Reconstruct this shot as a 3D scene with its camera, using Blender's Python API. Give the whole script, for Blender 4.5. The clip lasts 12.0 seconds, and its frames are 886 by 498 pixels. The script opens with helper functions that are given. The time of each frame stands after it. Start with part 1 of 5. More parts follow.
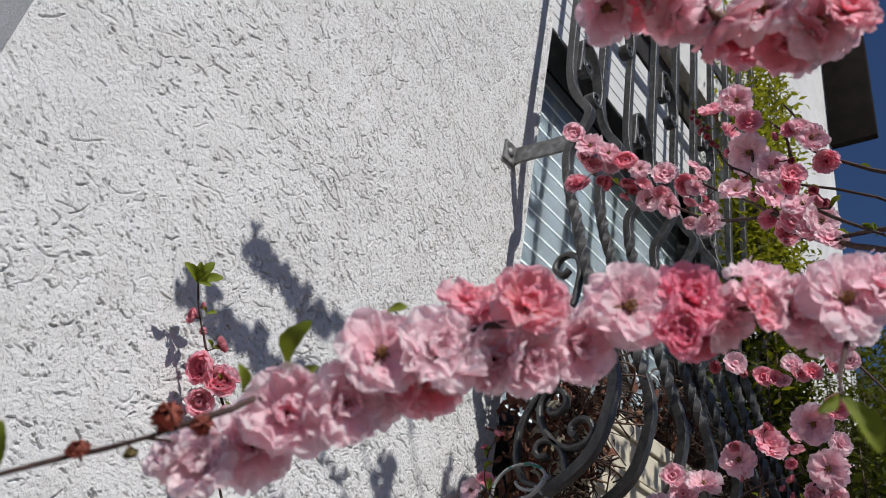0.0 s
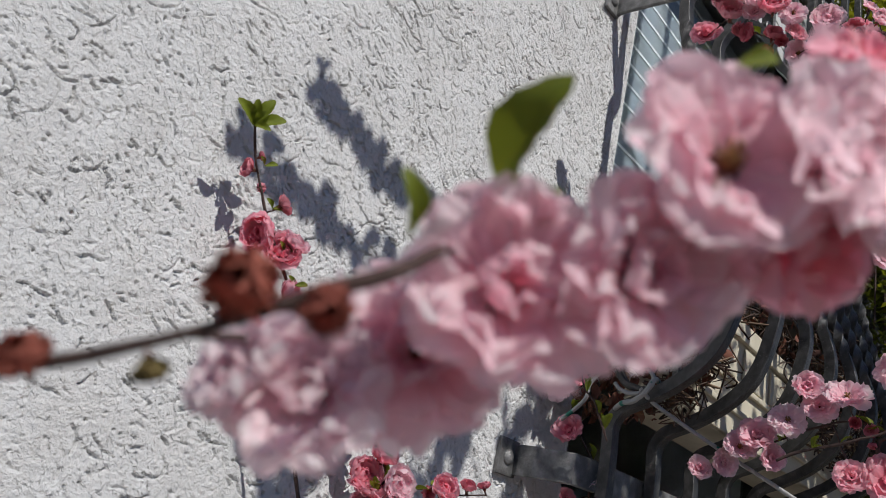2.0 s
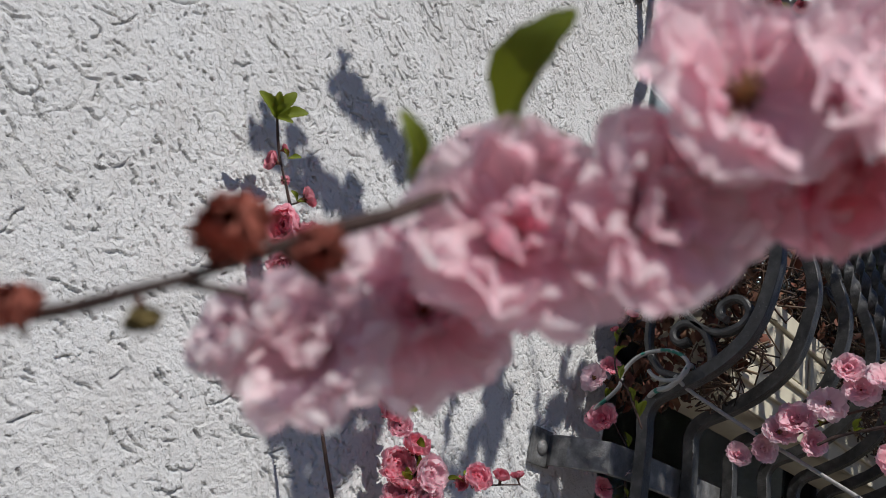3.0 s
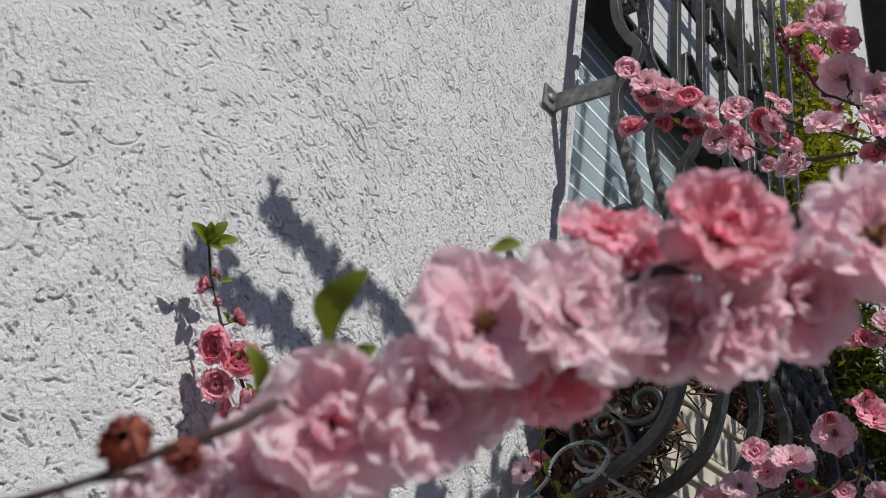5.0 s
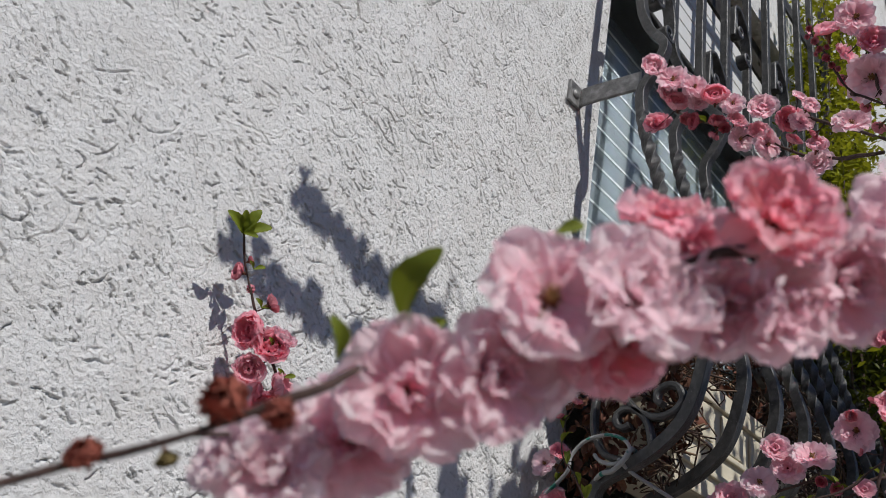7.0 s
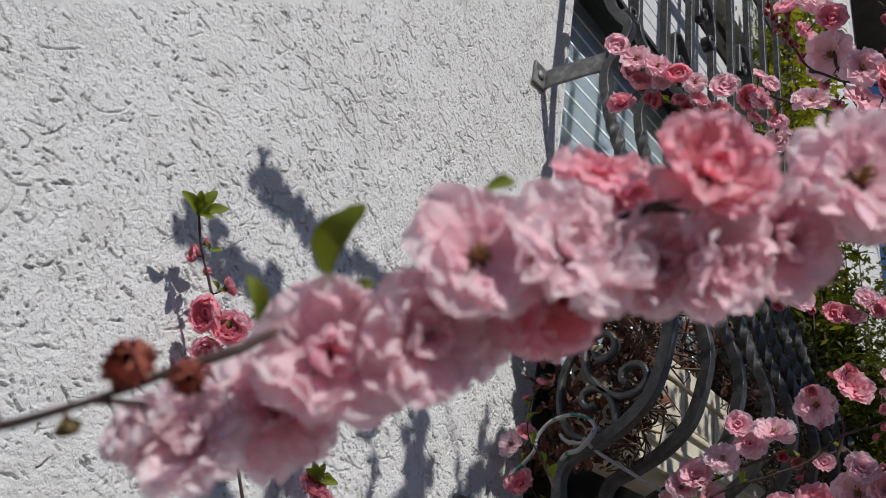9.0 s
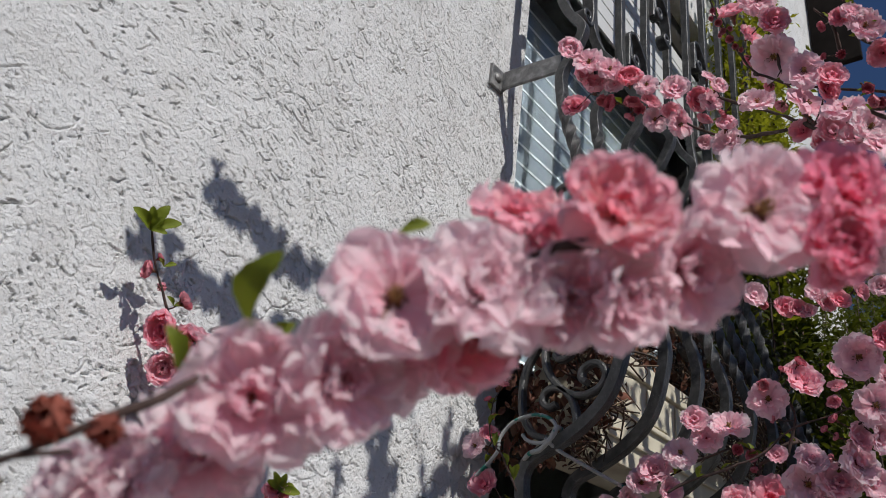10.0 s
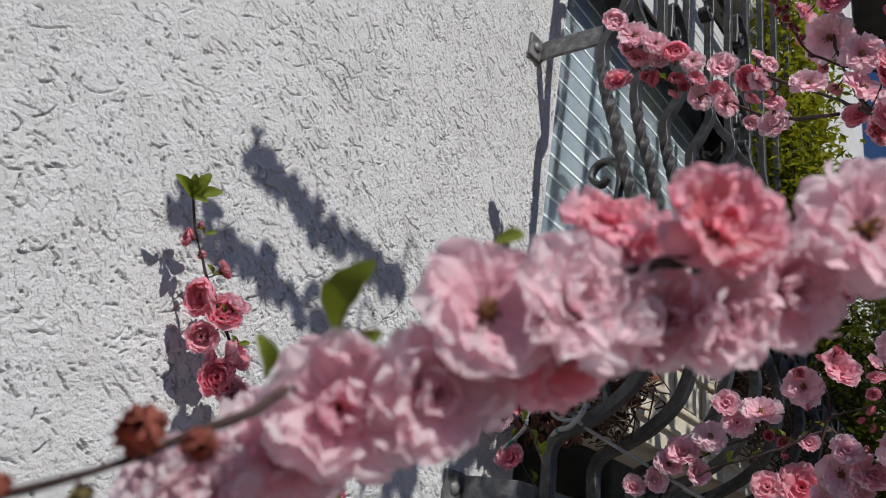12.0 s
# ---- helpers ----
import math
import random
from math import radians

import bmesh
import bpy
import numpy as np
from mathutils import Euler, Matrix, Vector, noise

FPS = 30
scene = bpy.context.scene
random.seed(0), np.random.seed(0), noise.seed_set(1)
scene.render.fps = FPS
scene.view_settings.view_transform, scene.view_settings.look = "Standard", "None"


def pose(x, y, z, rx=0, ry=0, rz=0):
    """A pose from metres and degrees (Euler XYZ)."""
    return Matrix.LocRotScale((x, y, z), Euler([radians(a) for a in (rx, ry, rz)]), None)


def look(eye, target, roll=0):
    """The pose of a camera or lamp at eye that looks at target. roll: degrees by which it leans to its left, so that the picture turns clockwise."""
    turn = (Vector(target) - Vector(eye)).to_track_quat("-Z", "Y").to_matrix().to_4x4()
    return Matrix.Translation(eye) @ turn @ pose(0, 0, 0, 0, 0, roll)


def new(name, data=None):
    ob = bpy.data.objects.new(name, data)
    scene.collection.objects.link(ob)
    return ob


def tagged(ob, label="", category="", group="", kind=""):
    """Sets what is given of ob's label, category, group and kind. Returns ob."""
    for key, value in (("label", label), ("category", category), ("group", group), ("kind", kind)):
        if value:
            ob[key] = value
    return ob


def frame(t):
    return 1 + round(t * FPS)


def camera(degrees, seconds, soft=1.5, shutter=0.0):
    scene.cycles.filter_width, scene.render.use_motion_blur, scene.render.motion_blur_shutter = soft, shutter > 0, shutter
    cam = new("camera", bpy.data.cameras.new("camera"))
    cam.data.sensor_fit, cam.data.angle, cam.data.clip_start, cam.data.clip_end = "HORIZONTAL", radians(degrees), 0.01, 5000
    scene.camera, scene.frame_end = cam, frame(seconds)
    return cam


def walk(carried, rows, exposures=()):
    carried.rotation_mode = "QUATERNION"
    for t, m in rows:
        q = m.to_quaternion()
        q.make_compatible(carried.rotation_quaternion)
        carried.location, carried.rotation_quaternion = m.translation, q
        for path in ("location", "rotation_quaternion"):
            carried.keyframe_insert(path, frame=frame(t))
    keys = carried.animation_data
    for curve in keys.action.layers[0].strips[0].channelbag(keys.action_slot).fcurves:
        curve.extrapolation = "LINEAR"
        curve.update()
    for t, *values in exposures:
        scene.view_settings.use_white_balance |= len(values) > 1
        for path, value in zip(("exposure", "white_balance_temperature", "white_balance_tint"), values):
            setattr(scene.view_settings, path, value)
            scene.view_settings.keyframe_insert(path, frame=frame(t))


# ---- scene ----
cam = camera(60.0, 12.0, soft=0.6)
PATH = [
    (0, (-0.143, 0.155, 1.58), (1.115, 1.353, 2.57), 11.1),
    (0.5, (-0.137, 0.21, 1.584), (1.143, 1.404, 2.553), 10.9),
    (1, (-0.096, 0.26, 1.6), (1.245, 1.508, 2.401), 12.1),
    (1.5, (-0.086, 0.281, 1.606), (1.199, 1.59, 2.402), 14.1),
    (2, (-0.066, 0.298, 1.616), (1.257, 1.616, 2.331), 13.7),
    (2.5, (-0.054, 0.302, 1.618), (1.235, 1.664, 2.313), 12.4),
    (2.7, (-0.055, 0.303, 1.614), (1.22, 1.688, 2.291), 13.2),
    (4.3, (-0.081, 0.249, 1.609), (1.177, 1.546, 2.468), 10.3),
    (4.5, (-0.085, 0.248, 1.609), (1.169, 1.538, 2.482), 11.3),
    (5, (-0.083, 0.243, 1.617), (1.181, 1.497, 2.529), 9.9),
    (5.5, (-0.086, 0.243, 1.614), (1.172, 1.492, 2.54), 10.4),
    (6, (-0.088, 0.245, 1.607), (1.162, 1.526, 2.499), 11.2),
    (6.5, (-0.091, 0.247, 1.606), (1.153, 1.529, 2.506), 11.2),
    (6.7, (-0.096, 0.246, 1.607), (1.147, 1.529, 2.505), 11.3),
    (8.3, (-0.096, 0.251, 1.606), (1.156, 1.53, 2.497), 11.6),
    (8.5, (-0.093, 0.247, 1.604), (1.179, 1.512, 2.489), 10.8),
    (9, (-0.082, 0.244, 1.606), (1.221, 1.481, 2.485), 9.7),
    (9.5, (-0.078, 0.235, 1.616), (1.269, 1.426, 2.492), 7.7),
    (10, (-0.083, 0.229, 1.614), (1.273, 1.407, 2.494), 7.2),
    (10.5, (-0.081, 0.229, 1.611), (1.283, 1.408, 2.476), 7.3),
    (11, (-0.089, 0.226, 1.622), (1.284, 1.363, 2.527), 6.8),
    (11.5, (-0.094, 0.23, 1.61), (1.265, 1.413, 2.477), 8.6),
    (12, (-0.093, 0.244, 1.624), (1.269, 1.478, 2.412), 9.7),
]
EXPOSURES = [(0.0, 0.16), (0.5, 0.06), (1.0, 0.0), (12.0, 0.0)]
walk(cam, [(t, look(eye, target, roll)) for t, eye, target, roll in PATH], EXPOSURES)
# the small lens of a phone, focused on the wall
cam.data.dof.use_dof = True
cam.data.dof.focus_distance = 0.82
cam.data.dof.aperture_fstop = 17.0

# ---- light ----
TO_SUN = Vector((-0.32, -1.0, 1.08)).normalized()
world = bpy.data.worlds.new("world")
scene.world = world
world.use_nodes = True
wn = world.node_tree.nodes
sky = wn.new("ShaderNodeTexSky")
sky.sky_type = "NISHITA"
sky.sun_disc = False
sky.dust_density = 0.0
sky.ozone_density = 6.0
sky.sun_elevation = math.asin(TO_SUN.z)
sky.sun_rotation = math.atan2(TO_SUN.x, TO_SUN.y)
wn["Background"].inputs["Strength"].default_value = 0.042
deeper = wn.new("ShaderNodeMix")
deeper.data_type, deeper.blend_type = "RGBA", "MULTIPLY"
deeper.inputs[0].default_value = 1.0
deeper.inputs[7].default_value = (0.86, 0.94, 1.12, 1)
world.node_tree.links.new(sky.outputs[0], deeper.inputs[6])
world.node_tree.links.new(deeper.outputs[2], wn["Background"].inputs[0])
sun = new("sun", bpy.data.lights.new("sun", "SUN"))
sun.data.energy = 3.68
sun.data.angle = radians(0.53)
sun.data.color = (1.0, 0.975, 0.935)
sun.matrix_world = look(TO_SUN * 20, (0, 0, 0))

# ---- materials ----


class Nodes:
    """Short hand for building a node material."""

    def __init__(self, name):
        self.mat = bpy.data.materials.new(name)
        self.mat.use_nodes = True
        self.tree = self.mat.node_tree
        self.bsdf = self.tree.nodes["Principled BSDF"]
        self.outnode = self.tree.nodes["Material Output"]

    def add(self, kind, **inputs):
        n = self.tree.nodes.new("ShaderNode" + kind)
        for k, v in inputs.items():
            self.put(n, k.replace("_", " "), v)
        return n

    def put(self, n, key, v):
        sock = n.inputs[key]
        if isinstance(v, bpy.types.NodeSocket):
            self.tree.links.new(v, sock)
        else:
            sock.default_value = v

    def set(self, **inputs):
        for k, v in inputs.items():
            self.put(self.bsdf, k.replace("_", " "), v)
        return self

    def coords(self, which="Object"):
        return self.add("TexCoord").outputs[which]

    def noise(self, scale, detail=4.0, vec=None, rough=0.55):
        n = self.add("TexNoise", Scale=scale, Detail=detail, Roughness=rough)
        self.tree.links.new(vec if vec is not None else self.coords(), n.inputs["Vector"])
        return n.outputs["Fac"]

    def ramp(self, fac, *stops):
        n = self.add("ValToRGB")
        self.tree.links.new(fac, n.inputs[0])
        els = n.color_ramp.elements
        while len(els) < len(stops):
            els.new(0.5)
        for e, (pos, col) in zip(els, stops):
            e.position, e.color = pos, (*col, 1)
        return n.outputs[0]

    def mix(self, fac, a, b, mode="MIX"):
        n = self.tree.nodes.new("ShaderNodeMix")
        n.data_type, n.blend_type = "RGBA", mode
        for sock, v in ((n.inputs[0], fac), (n.inputs[6], a), (n.inputs[7], b)):
            if isinstance(v, bpy.types.NodeSocket):
                self.tree.links.new(v, sock)
            else:
                sock.default_value = v if isinstance(v, float) else (*v, 1)
        return n.outputs[2]

    def bump(self, height, strength=0.4, distance=0.002):
        n = self.add("Bump", Height=height, Strength=strength, Distance=distance)
        self.put(self.bsdf, "Normal", n.outputs[0])
        return self

    def random(self):
        return self.add("ObjectInfo").outputs["Random"]

    def island(self):
        return self.add("NewGeometry").outputs["Random Per Island"]

    def translucent(self, colour, amount):
        t = self.add("BsdfTranslucent", Color=colour)
        m = self.add("MixShader", Fac=amount)
        self.tree.links.new(self.bsdf.outputs[0], m.inputs[1])
        self.tree.links.new(t.outputs[0], m.inputs[2])
        self.tree.links.new(m.outputs[0], self.outnode.inputs[0])
        return self


def mat_stucco():
    n = Nodes("stucco")
    big = n.noise(2.2, 3)
    mid = n.noise(24, 5)
    base = n.ramp(big, (0.3, (0.715, 0.715, 0.708)), (0.7, (0.775, 0.775, 0.77)))
    n.set(Base_Color=n.mix(1.0, base, n.ramp(mid, (0.4, (1, 1, 1)), (0.8, (0.9, 0.885, 0.87))), "MULTIPLY"), Roughness=0.93)
    n.set(**{"Specular_IOR_Level": 0.2})
    # grains finer than the modelled relief
    grain = n.noise(620, 5, rough=0.75)
    def times_add(a, k, c):
        m = n.add("Math")
        m.operation = "MULTIPLY_ADD"
        n.tree.links.new(a, m.inputs[0])
        m.inputs[1].default_value = k
        if c is None:
            m.inputs[2].default_value = 0.0
        else:
            n.tree.links.new(c, m.inputs[2])
        return m.outputs[0]

    def moved(location, angle, scale):
        m = n.add("Mapping")
        m.inputs["Location"].default_value = location
        m.inputs["Rotation"].default_value = (0, angle, 0)
        n.tree.links.new(n.coords(), m.inputs["Vector"])
        s = n.add("VectorMath")
        s.operation = "MULTIPLY"
        n.tree.links.new(m.outputs[0], s.inputs[0])
        s.inputs[1].default_value = scale
        return s.outputs[0]

    def both_of(a, c):
        m = n.add("Math")
        m.operation = "MULTIPLY"
        n.tree.links.new(a, m.inputs[0])
        n.tree.links.new(c, m.inputs[1])
        return m.outputs[0]

    # some stretches are scratched more than others
    patchy = n.ramp(n.noise(13, 3), (0.40, (0.12,) * 3), (0.56, (1, 1, 1)))
    # heights in millimetres: grain, short slanting nicks, and broken hair lines that wander
    height = times_add(grain, 0.55, None)
    height = times_add(n.noise(190, 5, rough=0.65), 1.7, height)
    for angle, along, across, low, deep in ((-0.75, 75, 220, 0.625, 1.8), (-1.05, 130, 380, 0.615, 1.4), (-0.35, 100, 260, 0.635, 1.6)):
        spot = n.ramp(n.noise(1.0, 3, moved((0, 0, 0), angle, (along, 50, across)), 0.6), (low, (0, 0, 0)), (low + 0.03, (1, 1, 1)))
        height = times_add(both_of(spot, patchy), -deep, height)
    n.bump(height, 1.0, 0.0017)
    return n.mat


def mat_iron(name, k):
    n = Nodes(name)
    f = n.noise(70, 5)
    spots = n.noise(320, 3)
    col = n.ramp(f, (0.25, (0.045 * k, 0.045 * k, 0.045 * k)), (0.5, (0.095 * k, 0.094 * k, 0.092 * k)), (0.8, (0.20 * k, 0.197 * k, 0.193 * k)))
    col = n.mix(n.ramp(spots, (0.66, (0, 0, 0)), (0.74, (0.5, 0.5, 0.5))), col, (0.28, 0.28, 0.275))
    n.set(Base_Color=col, Metallic=0.35, Roughness=n.ramp(f, (0.3, (0.28,) * 3), (0.8, (0.48,) * 3)))
    n.bump(n.noise(230, 6, rough=0.7), 0.7, 0.0016)
    return n.mat


def mat_petal(name, heart, middle, rim, shine, through_amount=0.34):
    """Petal pink: deeper at the heart of the flower, pale towards the rim."""
    n = Nodes(name)
    xyz = n.coords()
    dist = n.add("VectorMath")
    dist.operation = "LENGTH"
    n.tree.links.new(xyz, dist.inputs[0])
    veins = n.noise(9.0, 3, xyz)
    pos = n.add("Math")
    pos.operation = "MULTIPLY_ADD"
    n.tree.links.new(veins, pos.inputs[0])
    pos.inputs[1].default_value = 0.30
    n.tree.links.new(dist.outputs["Value"], pos.inputs[2])
    col = n.ramp(pos.outputs[0], (0.16, heart), (0.48, middle), (0.92, rim))
    att = n.add("Attribute")
    att.attribute_name = "petal"
    col = n.mix(n.ramp(att.outputs["Fac"], (0.0, (0, 0, 0)), (1.0, (0.4,) * 3)), col, middle)
    each = n.random()
    col = n.mix(n.ramp(each, (0.0, (0.3,) * 3), (0.35, (0.16,) * 3), (0.5, (0, 0, 0))), col, heart)
    col = n.mix(n.ramp(each, (0.5, (0, 0, 0)), (1.0, (0.75,) * 3)), col, rim)
    n.set(Base_Color=col, Roughness=shine, **{"Specular_IOR_Level": 0.5})
    n.bump(n.noise(9, 5, xyz), 0.9, 0.0011)
    n.translucent(n.mix(0.5, col, (middle[0], middle[1] * 0.58, middle[2] * 0.70)), through_amount)
    return n.mat


def mat_leaf(name, dark, light):
    n = Nodes(name)
    col = n.ramp(n.island(), (0.0, dark), (1.0, light))
    col = n.mix(n.ramp(n.noise(260, 3), (0.35, (0, 0, 0)), (0.8, (0.5,) * 3)), col, light)
    n.set(Base_Color=col, Roughness=0.5, **{"Specular_IOR_Level": 0.3})
    n.bump(n.noise(420, 3), 0.3, 0.001)
    n.translucent(n.mix(0.5, col, (light[0] * 1.3, light[1] * 1.3, light[2] * 0.6)), 0.35)
    return n.mat


def mat_plain(name, a, b, scale, rough=0.7, relief=0.3, metal=0.0, fine=None):
    n = Nodes(name)
    f = n.noise(scale, 5)
    n.set(Base_Color=n.ramp(f, (0.3, a), (0.72, b)), Roughness=rough, Metallic=metal)
    n.bump(n.noise(fine or scale * 6, 4), relief, 0.001)
    return n.mat


def mat_strands(name, *cols):
    n = Nodes(name)
    n.set(Base_Color=n.ramp(n.island(), *[(i / max(1, len(cols) - 1), c) for i, c in enumerate(cols)]), Roughness=0.8)
    return n.mat


def mat_rope():
    n = Nodes("rope")
    w = n.add("TexWave", Scale=90.0, Distortion=3.0, Detail=2.0)
    n.tree.links.new(n.coords(), w.inputs["Vector"])
    patch = n.noise(55, 2)
    col = n.mix(n.ramp(patch, (0.60, (0, 0, 0)), (0.64, (1, 1, 1))), (0.36, 0.36, 0.35), (0.02, 0.17, 0.13))
    n.set(Base_Color=col, Roughness=0.7)
    n.bump(w.outputs["Fac"], 0.6, 0.001)
    return n.mat


def mat_glass():
    n = Nodes("window_glass")
    n.set(Base_Color=(0.93, 0.97, 0.98, 1), Roughness=0.01, IOR=1.2, **{"Transmission_Weight": 1.0})
    return n.mat


STUCCO = mat_stucco()
IRON = mat_iron("wrought_iron", 0.74)
ZINC = mat_iron("galvanised_iron", 1.9)
PINK = mat_petal("petal_pink", (0.98, 0.60, 0.67), (0.99, 0.81, 0.86), (0.995, 0.96, 0.965), 0.36, 0.60)
BLUSH = mat_petal("petal_blush", (0.98, 0.80, 0.82), (0.99, 0.91, 0.93), (0.995, 0.98, 0.98), 0.36, 0.55)
PALE = mat_petal("petal_pale", (0.97, 0.54, 0.63), (0.99, 0.77, 0.83), (0.995, 0.95, 0.96), 0.36, 0.60)
ROSE = mat_petal("petal_rose", (0.93, 0.27, 0.38), (0.965, 0.46, 0.56), (0.985, 0.76, 0.81), 0.36, 0.58)
CREAM = mat_petal("petal_rose_cream", (0.98, 0.88, 0.72), (0.97, 0.46, 0.56), (0.985, 0.74, 0.80), 0.36, 0.62)
CRIMSON = mat_petal("petal_deep_rose", (0.92, 0.22, 0.36), (0.94, 0.31, 0.46), (0.97, 0.56, 0.67), 0.36, 0.52)
DEEP = mat_petal("petal_bud", (0.55, 0.06, 0.12), (0.76, 0.20, 0.28), (0.85, 0.40, 0.45), 0.48, 0.32)
RUSSET = mat_petal("petal_wilted", (0.24, 0.04, 0.03), (0.38, 0.08, 0.055), (0.46, 0.15, 0.10), 0.6, 0.2)
GREENISH = mat_petal("green_bud", (0.10, 0.06, 0.02), (0.20, 0.14, 0.05), (0.26, 0.20, 0.07), 0.6, 0.15)
HEART = mat_plain("flower_heart", (0.17, 0.05, 0.02), (0.40, 0.24, 0.07), 600, 0.8)
CALYX = mat_plain("calyx", (0.10, 0.02, 0.015), (0.20, 0.07, 0.03), 300, 0.6)
BARK = mat_plain("bark", (0.035, 0.018, 0.014), (0.09, 0.05, 0.04), 260, 0.75, 0.6)
LEAF = mat_leaf("young_leaf", (0.08, 0.115, 0.013), (0.225, 0.265, 0.028))
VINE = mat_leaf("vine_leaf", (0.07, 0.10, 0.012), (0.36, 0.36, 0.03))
# shaded copy of the leaf green, its colour darkened for low leaves and hedge
SHADE_GREEN = mat_leaf("shaded_leaf", (0.012, 0.02, 0.004), (0.10, 0.115, 0.012))
SLAT = mat_plain("shutter_slat", (0.60, 0.61, 0.62), (0.68, 0.685, 0.68), 18, 0.5, 0.1)
BLIND = mat_plain("blind_slat", (0.15, 0.18, 0.205), (0.20, 0.235, 0.26), 12, 0.5, 0.1)
TAPE = mat_plain("blind_edge", (0.55, 0.59, 0.61), (0.65, 0.68, 0.70), 20, 0.5, 0.1)
FRAME = mat_plain("window_frame", (0.016, 0.013, 0.012), (0.035, 0.03, 0.027), 30, 0.5)
GLASS = mat_glass()
PLANTER = mat_plain("planter", (0.55, 0.50, 0.38), (0.66, 0.61, 0.48), 22, 0.6, 0.2)
SOIL = mat_plain("soil", (0.03, 0.02, 0.014), (0.08, 0.05, 0.035), 60, 0.95, 0.8)
DRY = mat_strands("dry_stems", (0.025, 0.015, 0.011), (0.09, 0.05, 0.032), (0.05, 0.028, 0.019), (0.22, 0.15, 0.09))
WITHERED = mat_strands("withered_leaf", (0.06, 0.022, 0.014), (0.17, 0.055, 0.03), (0.09, 0.042, 0.022), (0.22, 0.10, 0.05))
ROPE = mat_rope()
TIMBER = mat_plain("dark_timber", (0.010, 0.008, 0.007), (0.022, 0.018, 0.016), 9, 0.9, 0.4, 0.0, 70)
TIMBER.node_tree.nodes["Principled BSDF"].inputs["Specular IOR Level"].default_value = 0.08
# near-black colour puts the unlit look into the room's surfaces
ROOM = mat_plain("room_unlit", (0.016, 0.016, 0.016), (0.03, 0.029, 0.027), 3, 0.9)
GROUND = mat_plain("garden_path", (0.10, 0.08, 0.065), (0.19, 0.155, 0.13), 0.8, 0.95, 0.6, 0.0, 25)

# ---- building helpers ----


def mesh_of(bm, name, material, smooth=True):
    me = bpy.data.meshes.new(name)
    bmesh.ops.recalc_face_normals(bm, faces=bm.faces)
    bm.to_mesh(me)
    bm.free()
    me.materials.append(material)
    if smooth:
        me.shade_smooth()
    return me


def part(name, data, material, parent, label="", smooth=True):
    """One mesh object under a thing; data is a bmesh or a shared mesh, in the thing's own space."""
    me = mesh_of(data, name, material, smooth) if isinstance(data, bmesh.types.BMesh) else data
    ob = new(name, me)
    ob.parent = parent
    if label:
        ob["label"] = label
    return ob


def thing(name, at, label, category, group="", kind=""):
    ob = new(name)
    ob.empty_display_size = 0.02
    ob.location = at
    return tagged(ob, label, category, group, kind)


def box(bm, x0, x1, y0, y1, z0, z1, bevel=0.0):
    made = bmesh.ops.create_cube(bm, size=1.0)["verts"]
    for v in made:
        v.co = Vector((x0 + (v.co.x + 0.5) * (x1 - x0), y0 + (v.co.y + 0.5) * (y1 - y0), z0 + (v.co.z + 0.5) * (z1 - z0)))
    if bevel:
        edges = list({e for v in made for e in v.link_edges})
        bmesh.ops.bevel(bm, geom=edges, offset=bevel, segments=2, affect="EDGES", profile=0.6)
    return bm


def smooth_line(points, steps=8):
    """A Catmull-Rom line through the points."""
    p = [Vector(q) for q in points]
    p = [2 * p[0] - p[1]] + p + [2 * p[-1] - p[-2]]
    line = []
    for i in range(1, len(p) - 2):
        for k in range(steps):
            t = k / steps
            a, b, c, d = p[i - 1 : i + 3]
            line.append(0.5 * ((2 * b) + (c - a) * t + (2 * a - 5 * b + 4 * c - d) * t * t + (3 * b - a - 3 * c + d) * t**3))
    line.append(p[-2])
    return line


def sweep(bm, line, section, side, size=lambda t: 1.0, twist=lambda t: 0.0):
    """Pulls a section (2D points) along a line; side is the axis that the section's first direction follows."""
    side = Vector(side).normalized()
    rings = []
    n = len(line)
    for i, p in enumerate(line):
        tangent = (line[min(i + 1, n - 1)] - line[max(i - 1, 0)]).normalized()
        u = (side - tangent * side.dot(tangent)).normalized()
        v = tangent.cross(u)
        a, s = twist(i / (n - 1)), size(i / (n - 1))
        c, d = math.cos(a), math.sin(a)
        rings.append([bm.verts.new(p + u * ((x * c - y * d) * s) + v * ((x * d + y * c) * s)) for x, y in section])
    m = len(section)
    for r, q in zip(rings, rings[1:]):
        for k in range(m):
            bm.faces.new((r[k], r[(k + 1) % m], q[(k + 1) % m], q[k]))
    bm.faces.new(rings[0][::-1])
    bm.faces.new(rings[-1])
    return bm


def circle(radius, n=7):
    return [(radius * math.cos(2 * math.pi * k / n), radius * math.sin(2 * math.pi * k / n)) for k in range(n)]


def bar_section(w, h, c=0.0012):
    w, h = w / 2, h / 2
    return [(w - c, -h), (w, -h + c), (w, h - c), (w - c, h), (-w + c, h), (-w, h - c), (-w, -h + c), (-w + c, -h)]


def tube(bm, points, r0, r1, n=7, steps=6):
    line = smooth_line(points, steps)
    d = (line[-1] - line[0]).normalized()
    side = Vector((0, 0, 1)) if abs(d.z) < 0.8 else Vector((1, 0.2, 0))
    return sweep(bm, line, circle(1.0, n), side, lambda t: r0 + (r1 - r0) * t)


# ---- the house ----
WALL_Y, WIN_L, WIN_R, WIN_B, WIN_T = 0.80, 0.717, 1.62, 1.56, 3.16
CORNER_L, CORNER_R = -0.042, 3.0


